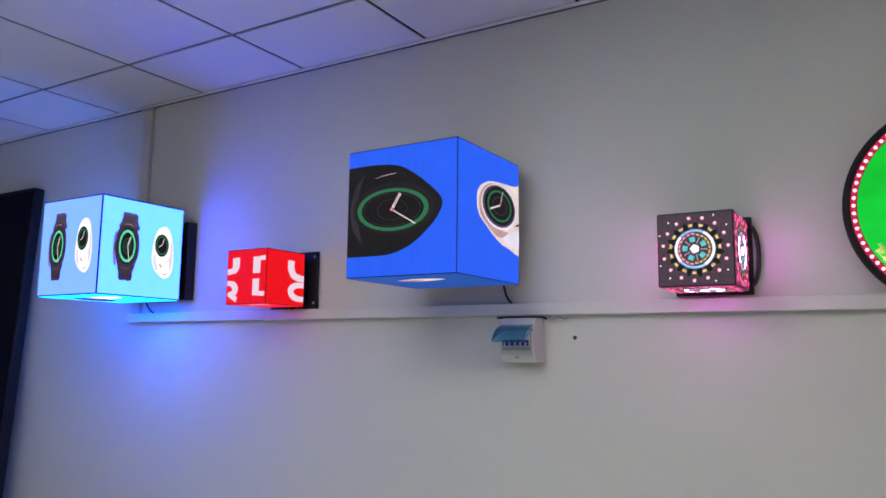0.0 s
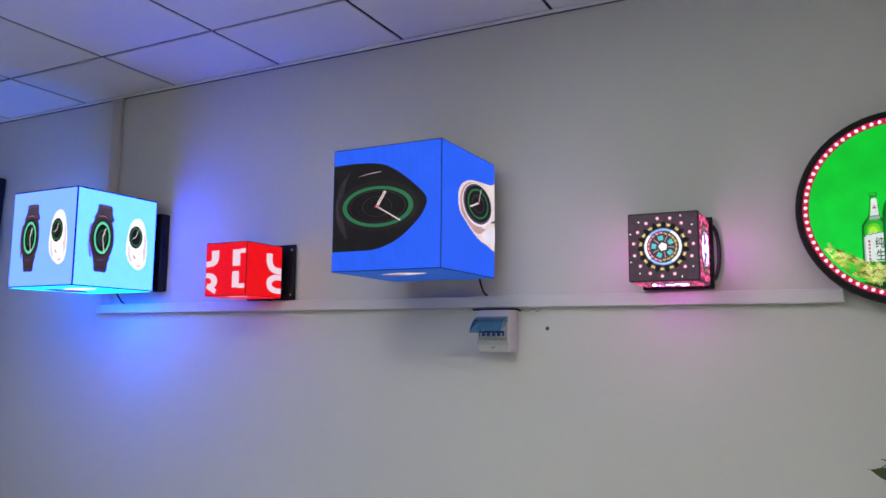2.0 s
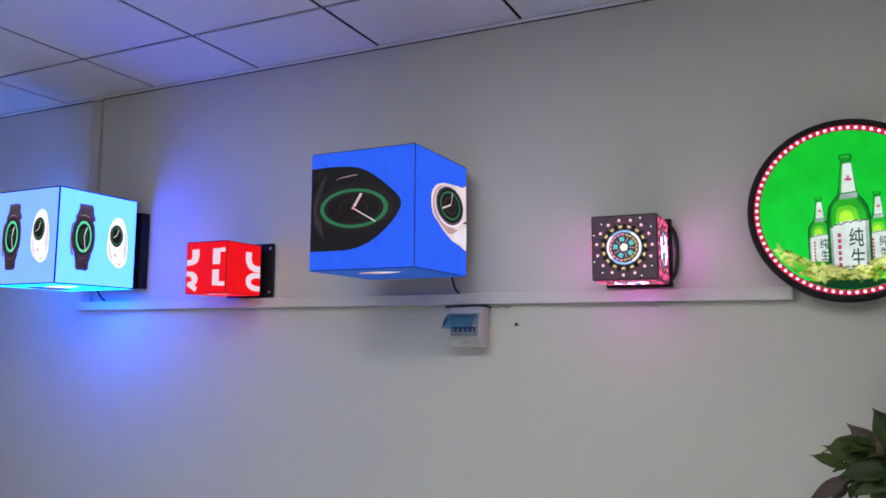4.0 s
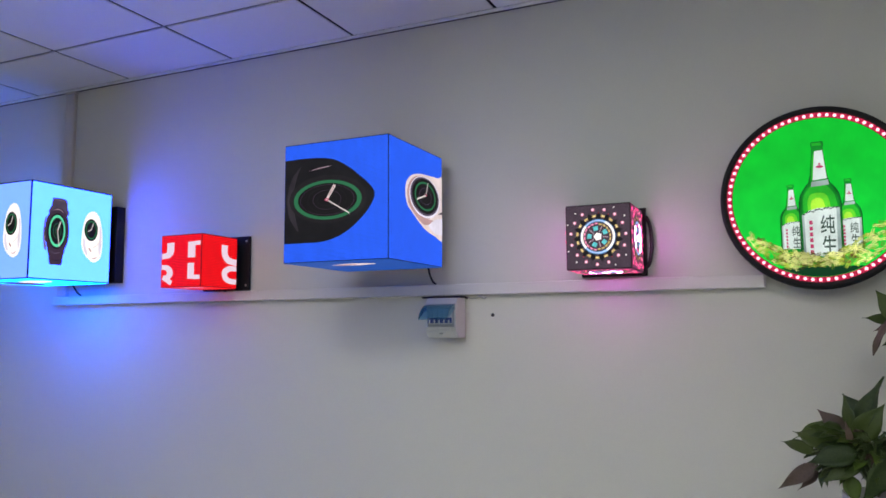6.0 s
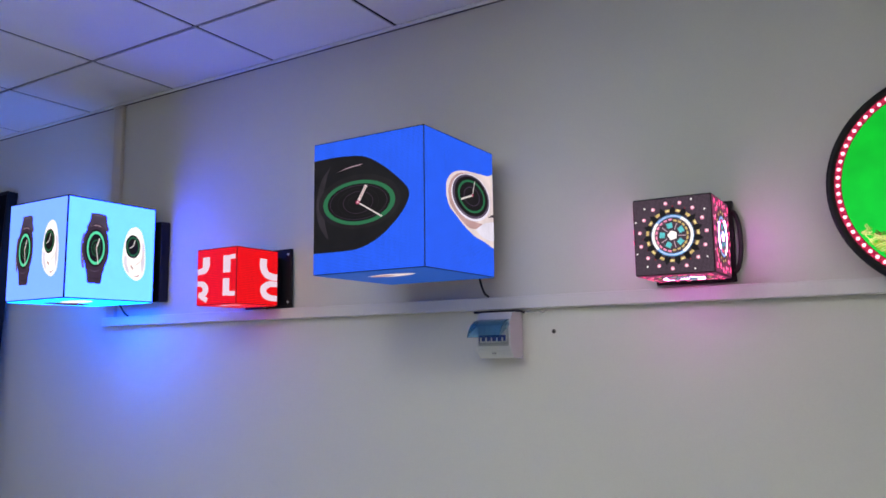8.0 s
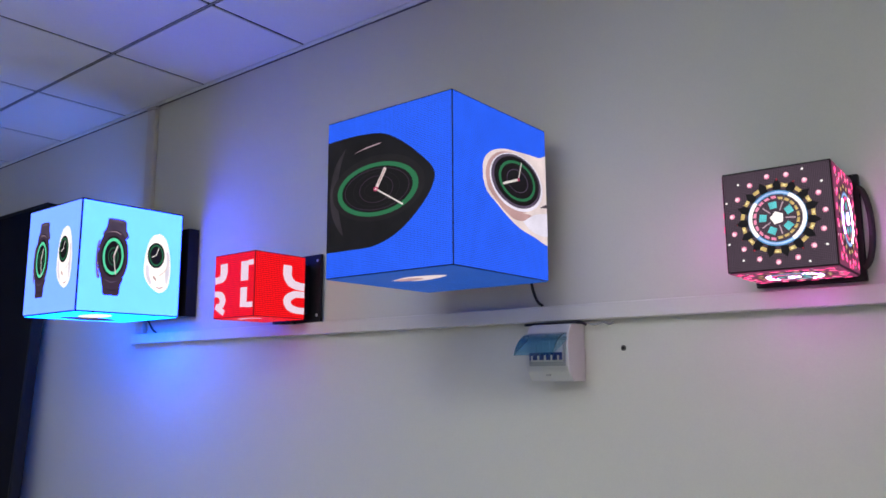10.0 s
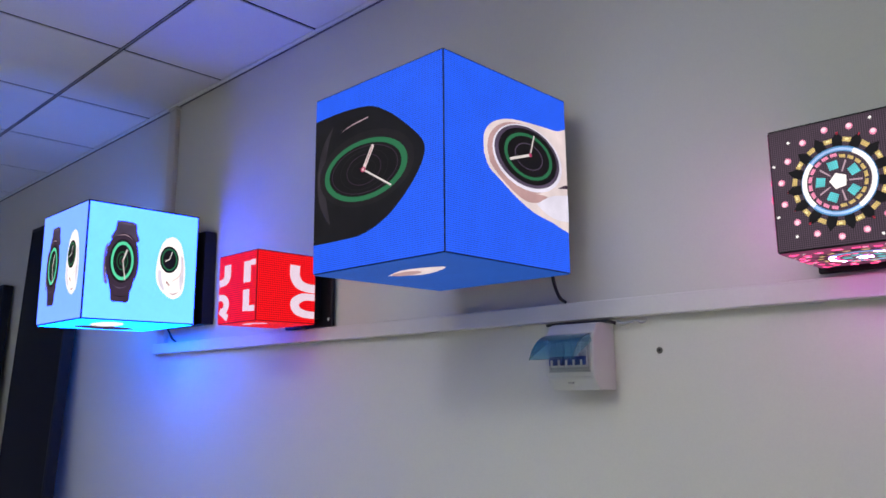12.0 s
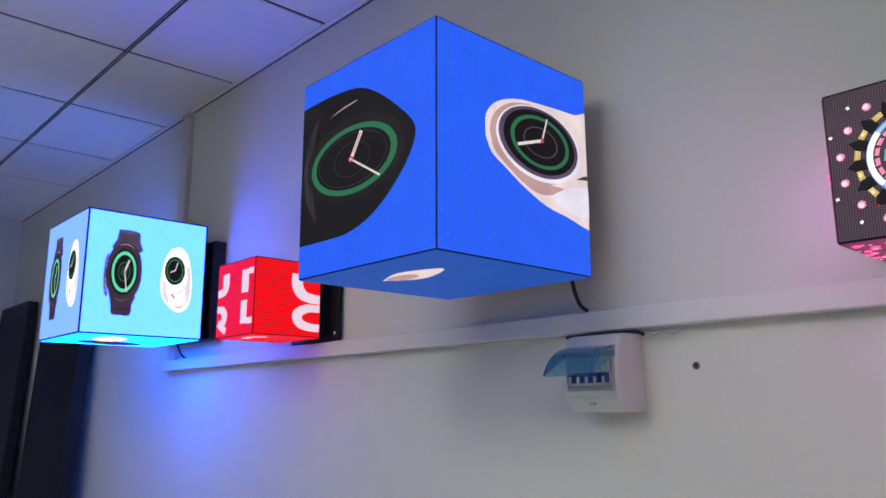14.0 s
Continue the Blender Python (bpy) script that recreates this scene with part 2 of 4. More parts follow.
L_PLUM2 = led_light("led_plum_light", (0.085, 0.062, 0.105), depth=0.1, cloud=0.35)
L_LILAC_DK = led_light("led_strap_edge", (0.16, 0.12, 0.19), depth=0.1, cloud=0.4)
L_DIAL = led_light("led_dial", (0.007, 0.006, 0.007), depth=0.2)
L_GREEN = led_light("led_dial_green", (0.025, 0.16, 0.07), depth=0.15)
L_MINT = led_light("led_dial_mint", (0.12, 0.75, 0.42), depth=0.1)
L_HAND = led_light("led_hand", (0.75, 0.68, 0.66), depth=0.1)
L_DUSK = led_light("led_dusk", (0.070, 0.046, 0.066), pitch=0.0031, depth=0.85, cloud=0.10)
L_DUSK_SIDE = led_light("led_dusk_side", (0.20, 0.04, 0.10), pitch=0.0031, depth=0.6, cloud=0.2)
L_SPARK = led_light("led_spark_pink", (0.95, 0.30, 0.48), depth=0.35)
L_SPARK_HOT = led_light("led_spark_glint", (1.1, 0.80, 0.90), depth=0.2)
L_SPARK_SIDE = led_light("led_spark_side", (2.6, 0.16, 0.62), depth=0.4, cloud=0.5)
L_SIDE_WHITE = led_light("led_side_white", (32.0, 9.5, 37.0), depth=0.2, cloud=0.2)
L_BEAD = led_light("led_bead_red", (0.45, 0.03, 0.06), depth=0.3)
L_GOLD = led_light("led_gold", (0.70, 0.50, 0.18), depth=0.3, cloud=0.4)
L_GOLD_HOT = led_light("led_gold_glint", (1.0, 0.85, 0.42), depth=0.2)
L_RING_BLUE = led_light("led_ring_blue", (0.10, 0.30, 0.62), depth=0.3, cloud=0.4)
L_RING_PALE = led_light("led_ring_pale", (0.45, 0.62, 0.95), depth=0.2, cloud=0.5)
L_STONE = led_light("led_stone_cyan", (0.13, 0.62, 0.66), depth=0.3, cloud=0.3)
L_LILAC = led_light("led_lilac", (0.55, 0.38, 0.45), depth=0.2, cloud=0.3)
L_SIGN = led_light("led_sign_green", (0.002, 0.56, 0.028), depth=0.2, cloud=0.14, second=(0.004, 0.66, 0.045), low=0.10, high=-0.1)
L_BOTTLE = led_light("led_bottle_green", (0.003, 0.25, 0.018), depth=0.2, cloud=0.5)
L_BOTTLE_HI = led_light("led_bottle_bright", (0.13, 0.68, 0.03), depth=0.2, cloud=0.3)
L_BOTTLE_TOP = led_light("led_bottle_glow", (0.42, 0.85, 0.05), depth=0.2, cloud=0.3)
L_LABEL_DIM = led_light("led_label_dim", (0.36, 0.46, 0.44), depth=0.2, cloud=0.5)
L_WHEAT_MID = led_light("led_wheat_mid", (0.42, 0.52, 0.06), depth=0.3, cloud=0.6)
L_BOTTLE_MID = led_light("led_bottle_mid", (0.02, 0.46, 0.025), depth=0.2, cloud=0.3)
L_BOTTLE_EDGE = led_light("led_bottle_edge", (0.002, 0.085, 0.014), depth=0.2, cloud=0.4)
L_BOTTLE_RIM = led_light("led_bottle_rim", (0.003, 0.16, 0.016), depth=0.2, cloud=0.5)
L_BOTTLE_DK = led_light("led_bottle_dark", (0.001, 0.042, 0.011), depth=0.2)
L_LABEL = led_light("led_label", (0.70, 0.80, 0.76), depth=0.2, cloud=0.2)
L_LABEL_INK = led_light("led_label_ink", (0.05, 0.09, 0.07), depth=0.2, cloud=0.4)
L_LABEL_RED = led_light("led_label_red", (0.50, 0.05, 0.14), depth=0.2)
L_WHEAT = led_light("led_wheat", (0.80, 0.82, 0.28), depth=0.3, cloud=0.6)
L_WHEAT_BROWN = led_light("led_wheat_brown", (0.10, 0.055, 0.015), depth=0.3, cloud=0.6)
L_WHEAT_DK = led_light("led_wheat_shade", (0.16, 0.26, 0.02), depth=0.3, cloud=0.6)
L_BULB = led_light("ring_bulb_light", (2.4, 1.05, 1.25), pitch=0.5, depth=0.0)
L_STRIP = led_light("ring_strip_light", (0.50, 0.015, 0.07), pitch=0.0098, depth=0.5)


# ---- the room ----
def slab(name, x0, x1, y0, y1, z0, z1, mat, label, category):
    ob = part(name, box(x0, x1, y0, y1, z0, z1), mat)
    return tagged(ob, label, category, kind="structure")


slab("wall_north", LEFT - 0.2, RIGHT + 0.2, WALL, WALL + 0.2, 0, CEIL + 0.4, M_WALL, "off-white painted plaster wall with coloured light glows", "wall")
slab("wall_west", LEFT - 0.2, LEFT, BACK, WALL - 0.001, 0, CEIL + 0.4, M_WALL, "plain off-white painted end wall", "wall")
slab("wall_east", RIGHT, RIGHT + 0.2, BACK, WALL - 0.001, 0, CEIL + 0.4, M_WALL, "plain off-white painted end wall", "wall")
slab("wall_south", LEFT - 0.2, RIGHT + 0.2, BACK - 0.2, BACK, 0, CEIL + 0.4, M_WALL, "plain off-white painted wall of the room", "wall")
slab("floor", LEFT - 0.2, RIGHT + 0.2, BACK - 0.2, WALL + 0.2, -0.1, 0, M_FLOOR, "plain light grey office floor", "floor")

# suspended ceiling: boards in a grid of bars, with dark joints; main bars run along x
GX, GY, CELL, CELL_X = -1.866, 2.006, 0.6, 0.588
LIGHTS = [(GX + 0.882, GY - 1.5), (GX + 0.294, GY - 2.7), (GX + 2.646, GY - 2.1), (GX + 2.058, GY - 3.9)]


rng_c = random.Random(3)


def ceiling():
    bm = bmesh.new()
    rows = [GY + 0.6] + [GY - CELL * k for k in range(0, 10)]
    cols = [GX + CELL_X * k for k in range(-6, 10)]
    for y1, y0 in zip(rows, rows[1:]):
        for x0, x1 in zip(cols, cols[1:]):
            a, b = max(x0, LEFT) + 0.0072, min(x1, RIGHT) - 0.0072
            c, d = max(y0, BACK) + 0.0082, min(y1, WALL - 0.004) - 0.0082
            if b - a < 0.02 or d - c < 0.02:
                continue
            if any(a < lx < b and c < ly < d for lx, ly in LIGHTS):
                continue
            box(a, b, c, d, CEIL + 0.0008 * rng_c.random(), CEIL + 0.0038, bm=bm)
    return bm


tagged(part("ceiling", ceiling(), M_CEIL), "suspended ceiling of square white boards with dark joints", "ceiling", kind="structure")
bars = bmesh.new()
for k in range(0, 9):
    y = GY - CELL * k
    box(LEFT, RIGHT, y - 0.0022, y + 0.0022, CEIL + 0.001, CEIL + 0.0038, bm=bars)
tagged(part("ceiling_grid", bars, M_BAR), "thin painted metal bars of the ceiling grid", "ceiling grid", kind="structure")
tagged(part("ceiling_void", box(LEFT - 0.2, RIGHT + 0.2, BACK - 0.2, WALL + 0.2, CEIL + 0.004, CEIL + 0.03), M_GAP), "dark void above the ceiling boards", "ceiling", kind="structure")

for lx, ly in LIGHTS:
    lamp = thing("ceiling_light", pose(lx, ly, CEIL), "square white recessed ceiling light panel", "ceiling light", "ceiling lights")
    part("diffuser", box(-0.28, 0.28, -0.28, 0.28, -0.002, 0.008), M_PANEL, lamp)
    fr = bmesh.new()
    for a, b, c, d in ((-0.297, 0.297, -0.297, -0.282), (-0.297, 0.297, 0.282, 0.297), (-0.297, -0.282, -0.281, 0.281), (0.282, 0.297, -0.281, 0.281)):
        box(a, b, c, d, -0.004, 0.012, bm=fr)
    part("frame", fr, M_BAR, lamp)

# painted metal angle where the ceiling meets the wall; a dark strip paints the shadow gap behind its lip
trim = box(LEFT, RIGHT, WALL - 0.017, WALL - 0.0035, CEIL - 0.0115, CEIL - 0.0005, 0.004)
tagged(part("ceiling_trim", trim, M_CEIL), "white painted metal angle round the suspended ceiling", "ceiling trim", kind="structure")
tagged(part("trim_shadow_gap", box(LEFT, RIGHT, WALL - 0.0034, WALL - 0.0003, CEIL - 0.0140, CEIL - 0.001), M_SHADOW_GAP), "thin dark strip painted as the shadow gap between ceiling angle and wall", "ceiling trim", kind="structure")

# cable trunking along the wall and up to the ceiling
trunk = thing("cable_trunking", pose(0, WALL, 0), "white plastic cable trunking along the wall", "trunking")
part("cover", box(-2.852, 0.146, -0.028, -0.0005, 1.8095, 1.8480, 0.003), M_PVC, trunk)
part("end_cap", box(0.1465, 0.149, -0.0285, -0.0005, 1.8090, 1.8484, 0.0008), M_PVC, trunk)
riser = thing("riser_trunking", pose(0, WALL, 0), "white plastic trunking rising to the ceiling", "trunking")
part("cover", box(-2.838, -2.780, -0.020, -0.0005, 1.8490, CEIL - 0.0265, 0.004), M_RISER, riser)
part("collar", box(-2.843, -2.775, -0.024, -0.0005, CEIL - 0.0260, CEIL - 0.0155, 0.002), M_RISER, riser)


# ---- diode screen cubes ----
def face_pose(which, s):
    h = s / 2
    return {
        "front": Matrix(((1, 0, 0, 0), (0, 0, -1, -h), (0, 1, 0, 0), (0, 0, 0, 1))),
        "right": Matrix(((0, 0, 1, h), (1, 0, 0, 0), (0, 1, 0, 0), (0, 0, 0, 1))),
        "left": Matrix(((0, 0, -1, -h), (-1, 0, 0, 0), (0, 1, 0, 0), (0, 0, 0, 1))),
        "bottom": Matrix(((1, 0, 0, 0), (0, -1, 0, 0), (0, 0, -1, -h), (0, 0, 0, 1))),
    }[which]


def led_cube(name, m, s, label, lit, group, other=None, edge=0.003):
    """A cube of screens on a dark frame. Returns the thing and its screens by face."""
    cube = thing(name, m, label, "LED cube", group)
    h = s / 2
    part("body", box(-h + 0.0012, h - 0.0012, -h + 0.0012, h, -h + 0.0012, h, 0.0015), M_BLACK, cube)
    screens = {}
    for which in ("front", "right", "left", "bottom"):
        bm = box(-h + edge, h - edge, -h + edge, h - edge, -0.0011, 0.0, 0.0)
        screens[which] = part("screen_panel", bm, (other or {}).get(which, lit), cube, m=face_pose(which, s))
    return cube, screens


def picture(screen, name, bm, mat):
    return part(name, bm, mat, screen)


def dark_watch(screen, cx, cy, k, squeeze=1.0):
    """A dark sports watch seen from its front: strap above and below, case, dial with a mint ring, hands. k: half its height."""
    def at(pts):
        return [(cx + squeeze * x * k, cy + y * k) for x, y in pts]

    def patch(name, pts, mat, z, steps=4):
        picture(screen, name, flat(at([(q.x, q.y) for q in bend([(x, y, 0) for x, y in pts + pts[:1]], steps)][:-1]), z), mat)

    def sweep(name, pts, w, mat, z):
        line = bend([(x, y, 0) for x, y in pts], 5)
        low = [(q.x, q.y - w * math.sin(math.pi * i / (len(line) - 1))) for i, q in enumerate(line)]
        picture(screen, name, flat(at([(q.x, q.y) for q in line] + low[-2:0:-1]), z), mat)
    ring = at([(0, 0)])[0]

    def circle(rx, ry, dx=0.0, dy=0.0):
        return oval(ring[0] + dx * k, ring[1] + dy * k, rx * k * squeeze, ry * k, -0.02)
    patch("strap_top_image", [(-0.17, 0.99), (0.08, 1.0), (0.29, 0.96), (0.315, 0.75), (0.35, 0.50), (-0.27, 0.50), (-0.205, 0.75)], L_PLUM2, STEP, 3)
    patch("strap_bottom_image", [(-0.30, -0.50), (0.26, -0.50), (0.225, -0.75), (0.19, -1.0), (-0.02, -1.01), (-0.20, -1.0), (-0.235, -0.78)], L_PLUM, STEP, 3)
    patch("strap_side_image", [(-0.385, 0.10), (-0.345, 0.38), (-0.395, 0.34), (-0.430, 0.10), (-0.425, -0.30), (-0.375, -0.58), (-0.31, -0.55), (-0.37, -0.28)], L_LILAC_DK, STEP * 1.3)
    patch("case_image", [(-0.05, 0.70), (0.18, 0.66), (0.33, 0.44), (0.39, 0.12), (0.38, -0.22), (0.29, -0.50), (0.12, -0.68), (-0.14, -0.68), (-0.31, -0.48), (-0.385, -0.18), (-0.375, 0.16), (-0.29, 0.48)], L_PLUM, STEP * 2)
    picture(screen, "bezel_image", flat(circle(0.315, 0.545), STEP * 2.4), L_INK2)
    picture(screen, "dial_image", flat(circle(0.285, 0.505), STEP * 3), L_DIAL)
    picture(screen, "ring_image", band(circle(0.268, 0.482), circle(0.216, 0.400), STEP * 4), L_MINT)
    picture(screen, "minute_track_image", band(circle(0.132, 0.235), circle(0.116, 0.208), STEP * 4), L_GREEN)
    picture(screen, "minute_track_image", band(circle(0.066, 0.115), circle(0.052, 0.092), STEP * 4), L_GREEN)
    hub, top, low_end = at([(0.01, 0.0)])[0], at([(0.10, 0.29)])[0], at([(0.085, -0.47)])[0]
    picture(screen, "hour_hand_image", bar(*hub, *top, 0.040 * k, STEP * 5), L_HAND)
    picture(screen, "minute_hand_image", bar(*hub, *low_end, 0.026 * k, STEP * 5.4), L_HAND)
    picture(screen, "hub_image", flat(oval(*hub, 0.028 * k, 0.034 * k, steps=10), STEP * 5.8), L_ROSE)
    for j in range(3):
        picture(screen, "hole_image", flat(oval(*at([(-0.385 + 0.012 * j, -0.22 - 0.13 * j)])[0], 0.016 * k, 0.026 * k, steps=8), STEP * 3), L_LILAC)
    sweep("lug_gloss_image", [(-0.17, 0.60), (0.03, 0.645), (0.21, 0.57)], -0.022, L_LILAC, STEP * 2.7)
    sweep("lug_gloss_image", [(-0.20, -0.60), (-0.02, -0.665), (0.17, -0.60)], 0.020, L_LILAC_DK, STEP * 2.7)
    sweep("strap_gloss_image", [(-0.15, 0.94), (0.06, 0.955), (0.27, 0.92)], 0.030, L_LILAC_DK, STEP * 2.7)
    sweep("strap_groove_image", [(-0.19, -0.84), (0.0, -0.87), (0.19, -0.84)], 0.024, L_INK, STEP * 2.7)


def white_watch(screen, cx, cy, k, squeeze=1.0, lit=None):
    def at(pts):
        return [(cx + squeeze * x, cy + y) for x, y in pts]
    shape = [(-0.22, 0.93), (0.05, 1.0), (0.30, 0.80), (0.46, 0.25), (0.50, -0.30), (0.42, -0.78), (0.16, -0.98), (-0.10, -0.92), (-0.40, -0.66), (-0.53, -0.30), (-0.50, 0.25), (-0.38, 0.70)]
    pts = [(q.x, q.y) for q in bend([(x * k, y * k, 0) for x, y in shape + shape[:1]], 5)][:-1]
    picture(screen, "strap_image", flat(at(pts), STEP), lit or L_WHITE)
    seam = bend([(0.36 * k, 0.42 * k, 0), (0.41 * k, 0.1 * k, 0), (0.30 * k, -0.22 * k, 0), (0.05 * k, -0.42 * k, 0)], 5)
    bm = bmesh.new()
    for a, b in zip(seam, seam[1:]):
        bar(*at([(a.x, a.y)])[0], *at([(b.x, b.y)])[0], 0.035 * k, STEP * 2, bm)
    picture(screen, "seam_image", bm, L_CREAM)
    picture(screen, "bezel_image", flat(at(oval(-0.09 * k, 0.25 * k, 0.39 * k, 0.50 * k)), STEP * 2.5), L_CREAM if lit else L_WHITE)
    picture(screen, "dial_image", flat(at(oval(-0.09 * k, 0.26 * k, 0.33 * k, 0.43 * k)), STEP * 3), L_DIAL)
    picture(screen, "ring_image", band(at(oval(-0.09 * k, 0.26 * k, 0.275 * k, 0.36 * k)), at(oval(-0.09 * k, 0.26 * k, 0.235 * k, 0.31 * k)), STEP * 4), L_GREEN)
    bm = bar(*at([(-0.09 * k, 0.27 * k)])[0], *at([(-0.01 * k, 0.52 * k)])[0], 0.03 * k, STEP * 5)
    bar(*at([(-0.09 * k, 0.27 * k)])[0], *at([(-0.25 * k, 0.19 * k)])[0], 0.035 * k, STEP * 5.4, bm)
    picture(screen, "hand_image", bm, L_HAND)
    def patch(name, pts, mat, z):
        line = [(q.x, q.y) for q in bend([(x * k, y * k, 0) for x, y in pts + pts[:1]], 4)][:-1]
        picture(screen, name, flat(at(line), z), mat)
    patch("strap_shade_image", [(0.30, 0.50), (0.42, 0.15), (0.44, -0.35), (0.36, -0.70), (0.30, -0.40), (0.33, 0.05)], L_PEARL, STEP * 1.5)
    patch("strap_shade_image", [(-0.46, -0.10), (-0.44, -0.42), (-0.30, -0.70), (-0.22, -0.68), (-0.32, -0.40), (-0.36, -0.12)], L_PEARL, STEP * 1.5)
    patch("strap_line_image", [(-0.05, -0.80), (0.12, -0.86), (0.28, -0.74), (0.12, -0.81)], L_LILAC, STEP * 2)
    picture(screen, "minute_track_image", band(at(oval(-0.09 * k, 0.27 * k, 0.150 * k, 0.205 * k)), at(oval(-0.09 * k, 0.27 * k, 0.138 * k, 0.19 * k)), STEP * 4), L_INK2)
    picture(screen, "clasp_image", flat(at([(-0.14 * k, -0.42 * k), (-0.03 * k, -0.55 * k), (-0.06 * k, -0.60 * k), (-0.18 * k, -0.48 * k)]), STEP * 2), L_ROSE)


def bracket(parent, x0, x1, y0, y1, z0, z1, screws=True):
    plate = part("mounting_plate", box(x0, x1, y0, y1, z0, z1, 0.002), M_BLACK, parent, "black steel mounting plate")
    if screws:
        for x, z in ((x0 + 0.02, z0 + 0.02), (x1 - 0.014, z0 + 0.02), (x1 - 0.014, z1 - 0.02), (x0 + 0.02, z1 - 0.02)):
            bm = lathe([(0.0, 0.0), (0.005, 0.0), (0.0052, 0.001), (0.003, 0.0026), (0.0, 0.003)], 10)
            part("screw", bm, M_STEEL, plate, m=Matrix.Translation((x, y0, z)) @ pose(0, 0, 0, 90, 0, 0))
    return plate


# the light blue cube
S = 0.388
lc_at = pose(-2.643, 1.933 + S / 2, 1.894 + S / 2)
cube, scr = led_cube("led_cube", lc_at, S, "light blue LED cube showing dark and white watches, on the wall", L_CYAN, "LED cubes on the wall", {"right": L_CYAN_HOT, "left": L_CYAN_LEFT, "bottom": L_CYAN_LOW}, edge=0.0058)
for which in ("front", "right"):
    dark_watch(scr[which], -0.074, 0.004, 0.134, squeeze=1.05)
    white_watch(scr[which], 0.098, -0.002, 0.108, squeeze=0.95)
white_watch(scr["left"], 0.09, 0.0, 0.10)
picture(scr["bottom"], "watch_image", flat(oval(0.05, 0.05, 0.10, 0.05, 0.2), STEP), L_WHITE)
picture(scr["bottom"], "strap_image", flat(oval(-0.09, 0.0, 0.07, 0.12, -0.3), STEP), L_PLUM)
bracket(cube, -0.13, 0.197, 0.219, 0.2645, -0.187, 0.146, screws=False)
part("spacer", box(-0.1, 0.1, S / 2 + 0.0005, 0.2185, -0.1, 0.1, 0.002), M_BLACK, cube)

# the blue cube
S = 0.3845
bc_at = pose(-1.0675, 1.944 + S / 2, 1.903 + S / 2)
cube, scr = led_cube("led_cube", bc_at, S, "deep blue LED cube showing a large black watch, on the wall", L_BLUE, "LED cubes on the wall", {"bottom": L_BLUE_LOW}, edge=0.0031)
h = S / 2
lo, hi = -h + 0.0031, h - 0.0031


def uv(pts):
    """Shares of the face, from its left and its top, in metres from its middle."""
    return [((u - 0.5) * S, (0.5 - v) * S) for u, v in pts]


def curve(pts, steps=5, closed=False):
    pts = list(pts) + (list(pts[:1]) if closed else [])
    line = [(q.x, q.y) for q in bend([(x, y, 0) for x, y in pts], steps)]
    return line[:-1] if closed else line


def face_oval(u, v, ru, rv, turn=0.0):
    (x, y), = uv([(u, v)])
    return cut(oval(x, y, ru * S, rv * S, turn, steps=56), lo, hi)


sc_ = scr["front"]
case = curve(uv([(-0.05, 0.135), (0.2, 0.128), (0.45, 0.15), (0.60, 0.215), (0.75, 0.325), (0.865, 0.44), (0.86, 0.53), (0.77, 0.645), (0.61, 0.765), (0.42, 0.83), (0.2, 0.838), (-0.05, 0.835)]))
picture(sc_, "case_image", flat(cut(case, lo, hi), STEP), L_INK)
loop = curve(uv([(0.17, 0.19), (0.075, 0.30), (0.035, 0.46), (0.06, 0.62), (0.15, 0.74), (0.12, 0.62), (0.095, 0.46), (0.125, 0.30)]), 5, True)
picture(sc_, "strap_gloss_image", flat(cut(loop, lo, hi), STEP * 2), L_PLUM3)
picture(sc_, "bezel_image", flat(face_oval(0.43, 0.485, 0.375, 0.20, -0.03), STEP * 2.5), L_INK2)
picture(sc_, "ring_image", flat(face_oval(0.43, 0.492, 0.328, 0.163, -0.03), STEP * 3), L_GREEN)
picture(sc_, "dial_image", flat(face_oval(0.43, 0.492, 0.286, 0.138, -0.03), STEP * 4), L_DIAL)
for ru, rv, mat in ((0.262, 0.126, L_PLUM), (0.190, 0.106, L_INK2), (0.138, 0.082, L_PLUM), (0.098, 0.050, L_INK2)):
    picture(sc_, "minute_track_image", band(face_oval(0.43, 0.492, ru, rv, -0.03), face_oval(0.43, 0.492, ru - 0.006, rv - 0.004, -0.03), STEP * 5), mat)
(hx, hy), (h1x, h1y), (h2x, h2y) = uv([(0.43, 0.492), (0.505, 0.375), (0.645, 0.615)])
picture(sc_, "hour_hand_image", bar(hx, hy, h1x, h1y, 0.0090, STEP * 6), L_CREAM)
picture(sc_, "hour_hand_slot_image", bar(hx + 0.007, hy + 0.011, h1x - 0.002, h1y - 0.003, 0.0028, STEP * 6.3), L_ROSE)
picture(sc_, "minute_hand_image", bar(hx, hy, h2x, h2y, 0.0036, STEP * 6.5), L_HAND)
picture(sc_, "hub_image", flat(oval(hx, hy, 0.0075, 0.0055, steps=12), STEP * 7), L_LABEL_RED)
picture(sc_, "hub_image", flat(oval(hx, hy, 0.0030, 0.0025, steps=12), STEP * 7.3), L_CREAM)
gloss = curve(uv([(0.24, 0.245), (0.33, 0.222), (0.45, 0.212), (0.45, 0.217), (0.33, 0.229)]), 4, True)
picture(sc_, "gloss_image", flat(gloss, STEP * 3), L_LILAC)
sc_ = scr["right"]
body_line = curve(uv([(0.285, 0.46), (0.29, 0.36), (0.36, 0.285), (0.50, 0.235), (0.70, 0.215), (0.90, 0.205), (1.05, 0.21), (1.05, 0.74), (0.97, 0.765), (0.84, 0.735), (0.68, 0.705), (0.54, 0.65), (0.42, 0.585), (0.325, 0.53)]), 5, True)
picture(sc_, "strap_image", flat(cut(body_line, lo, hi), STEP), L_CREAM)
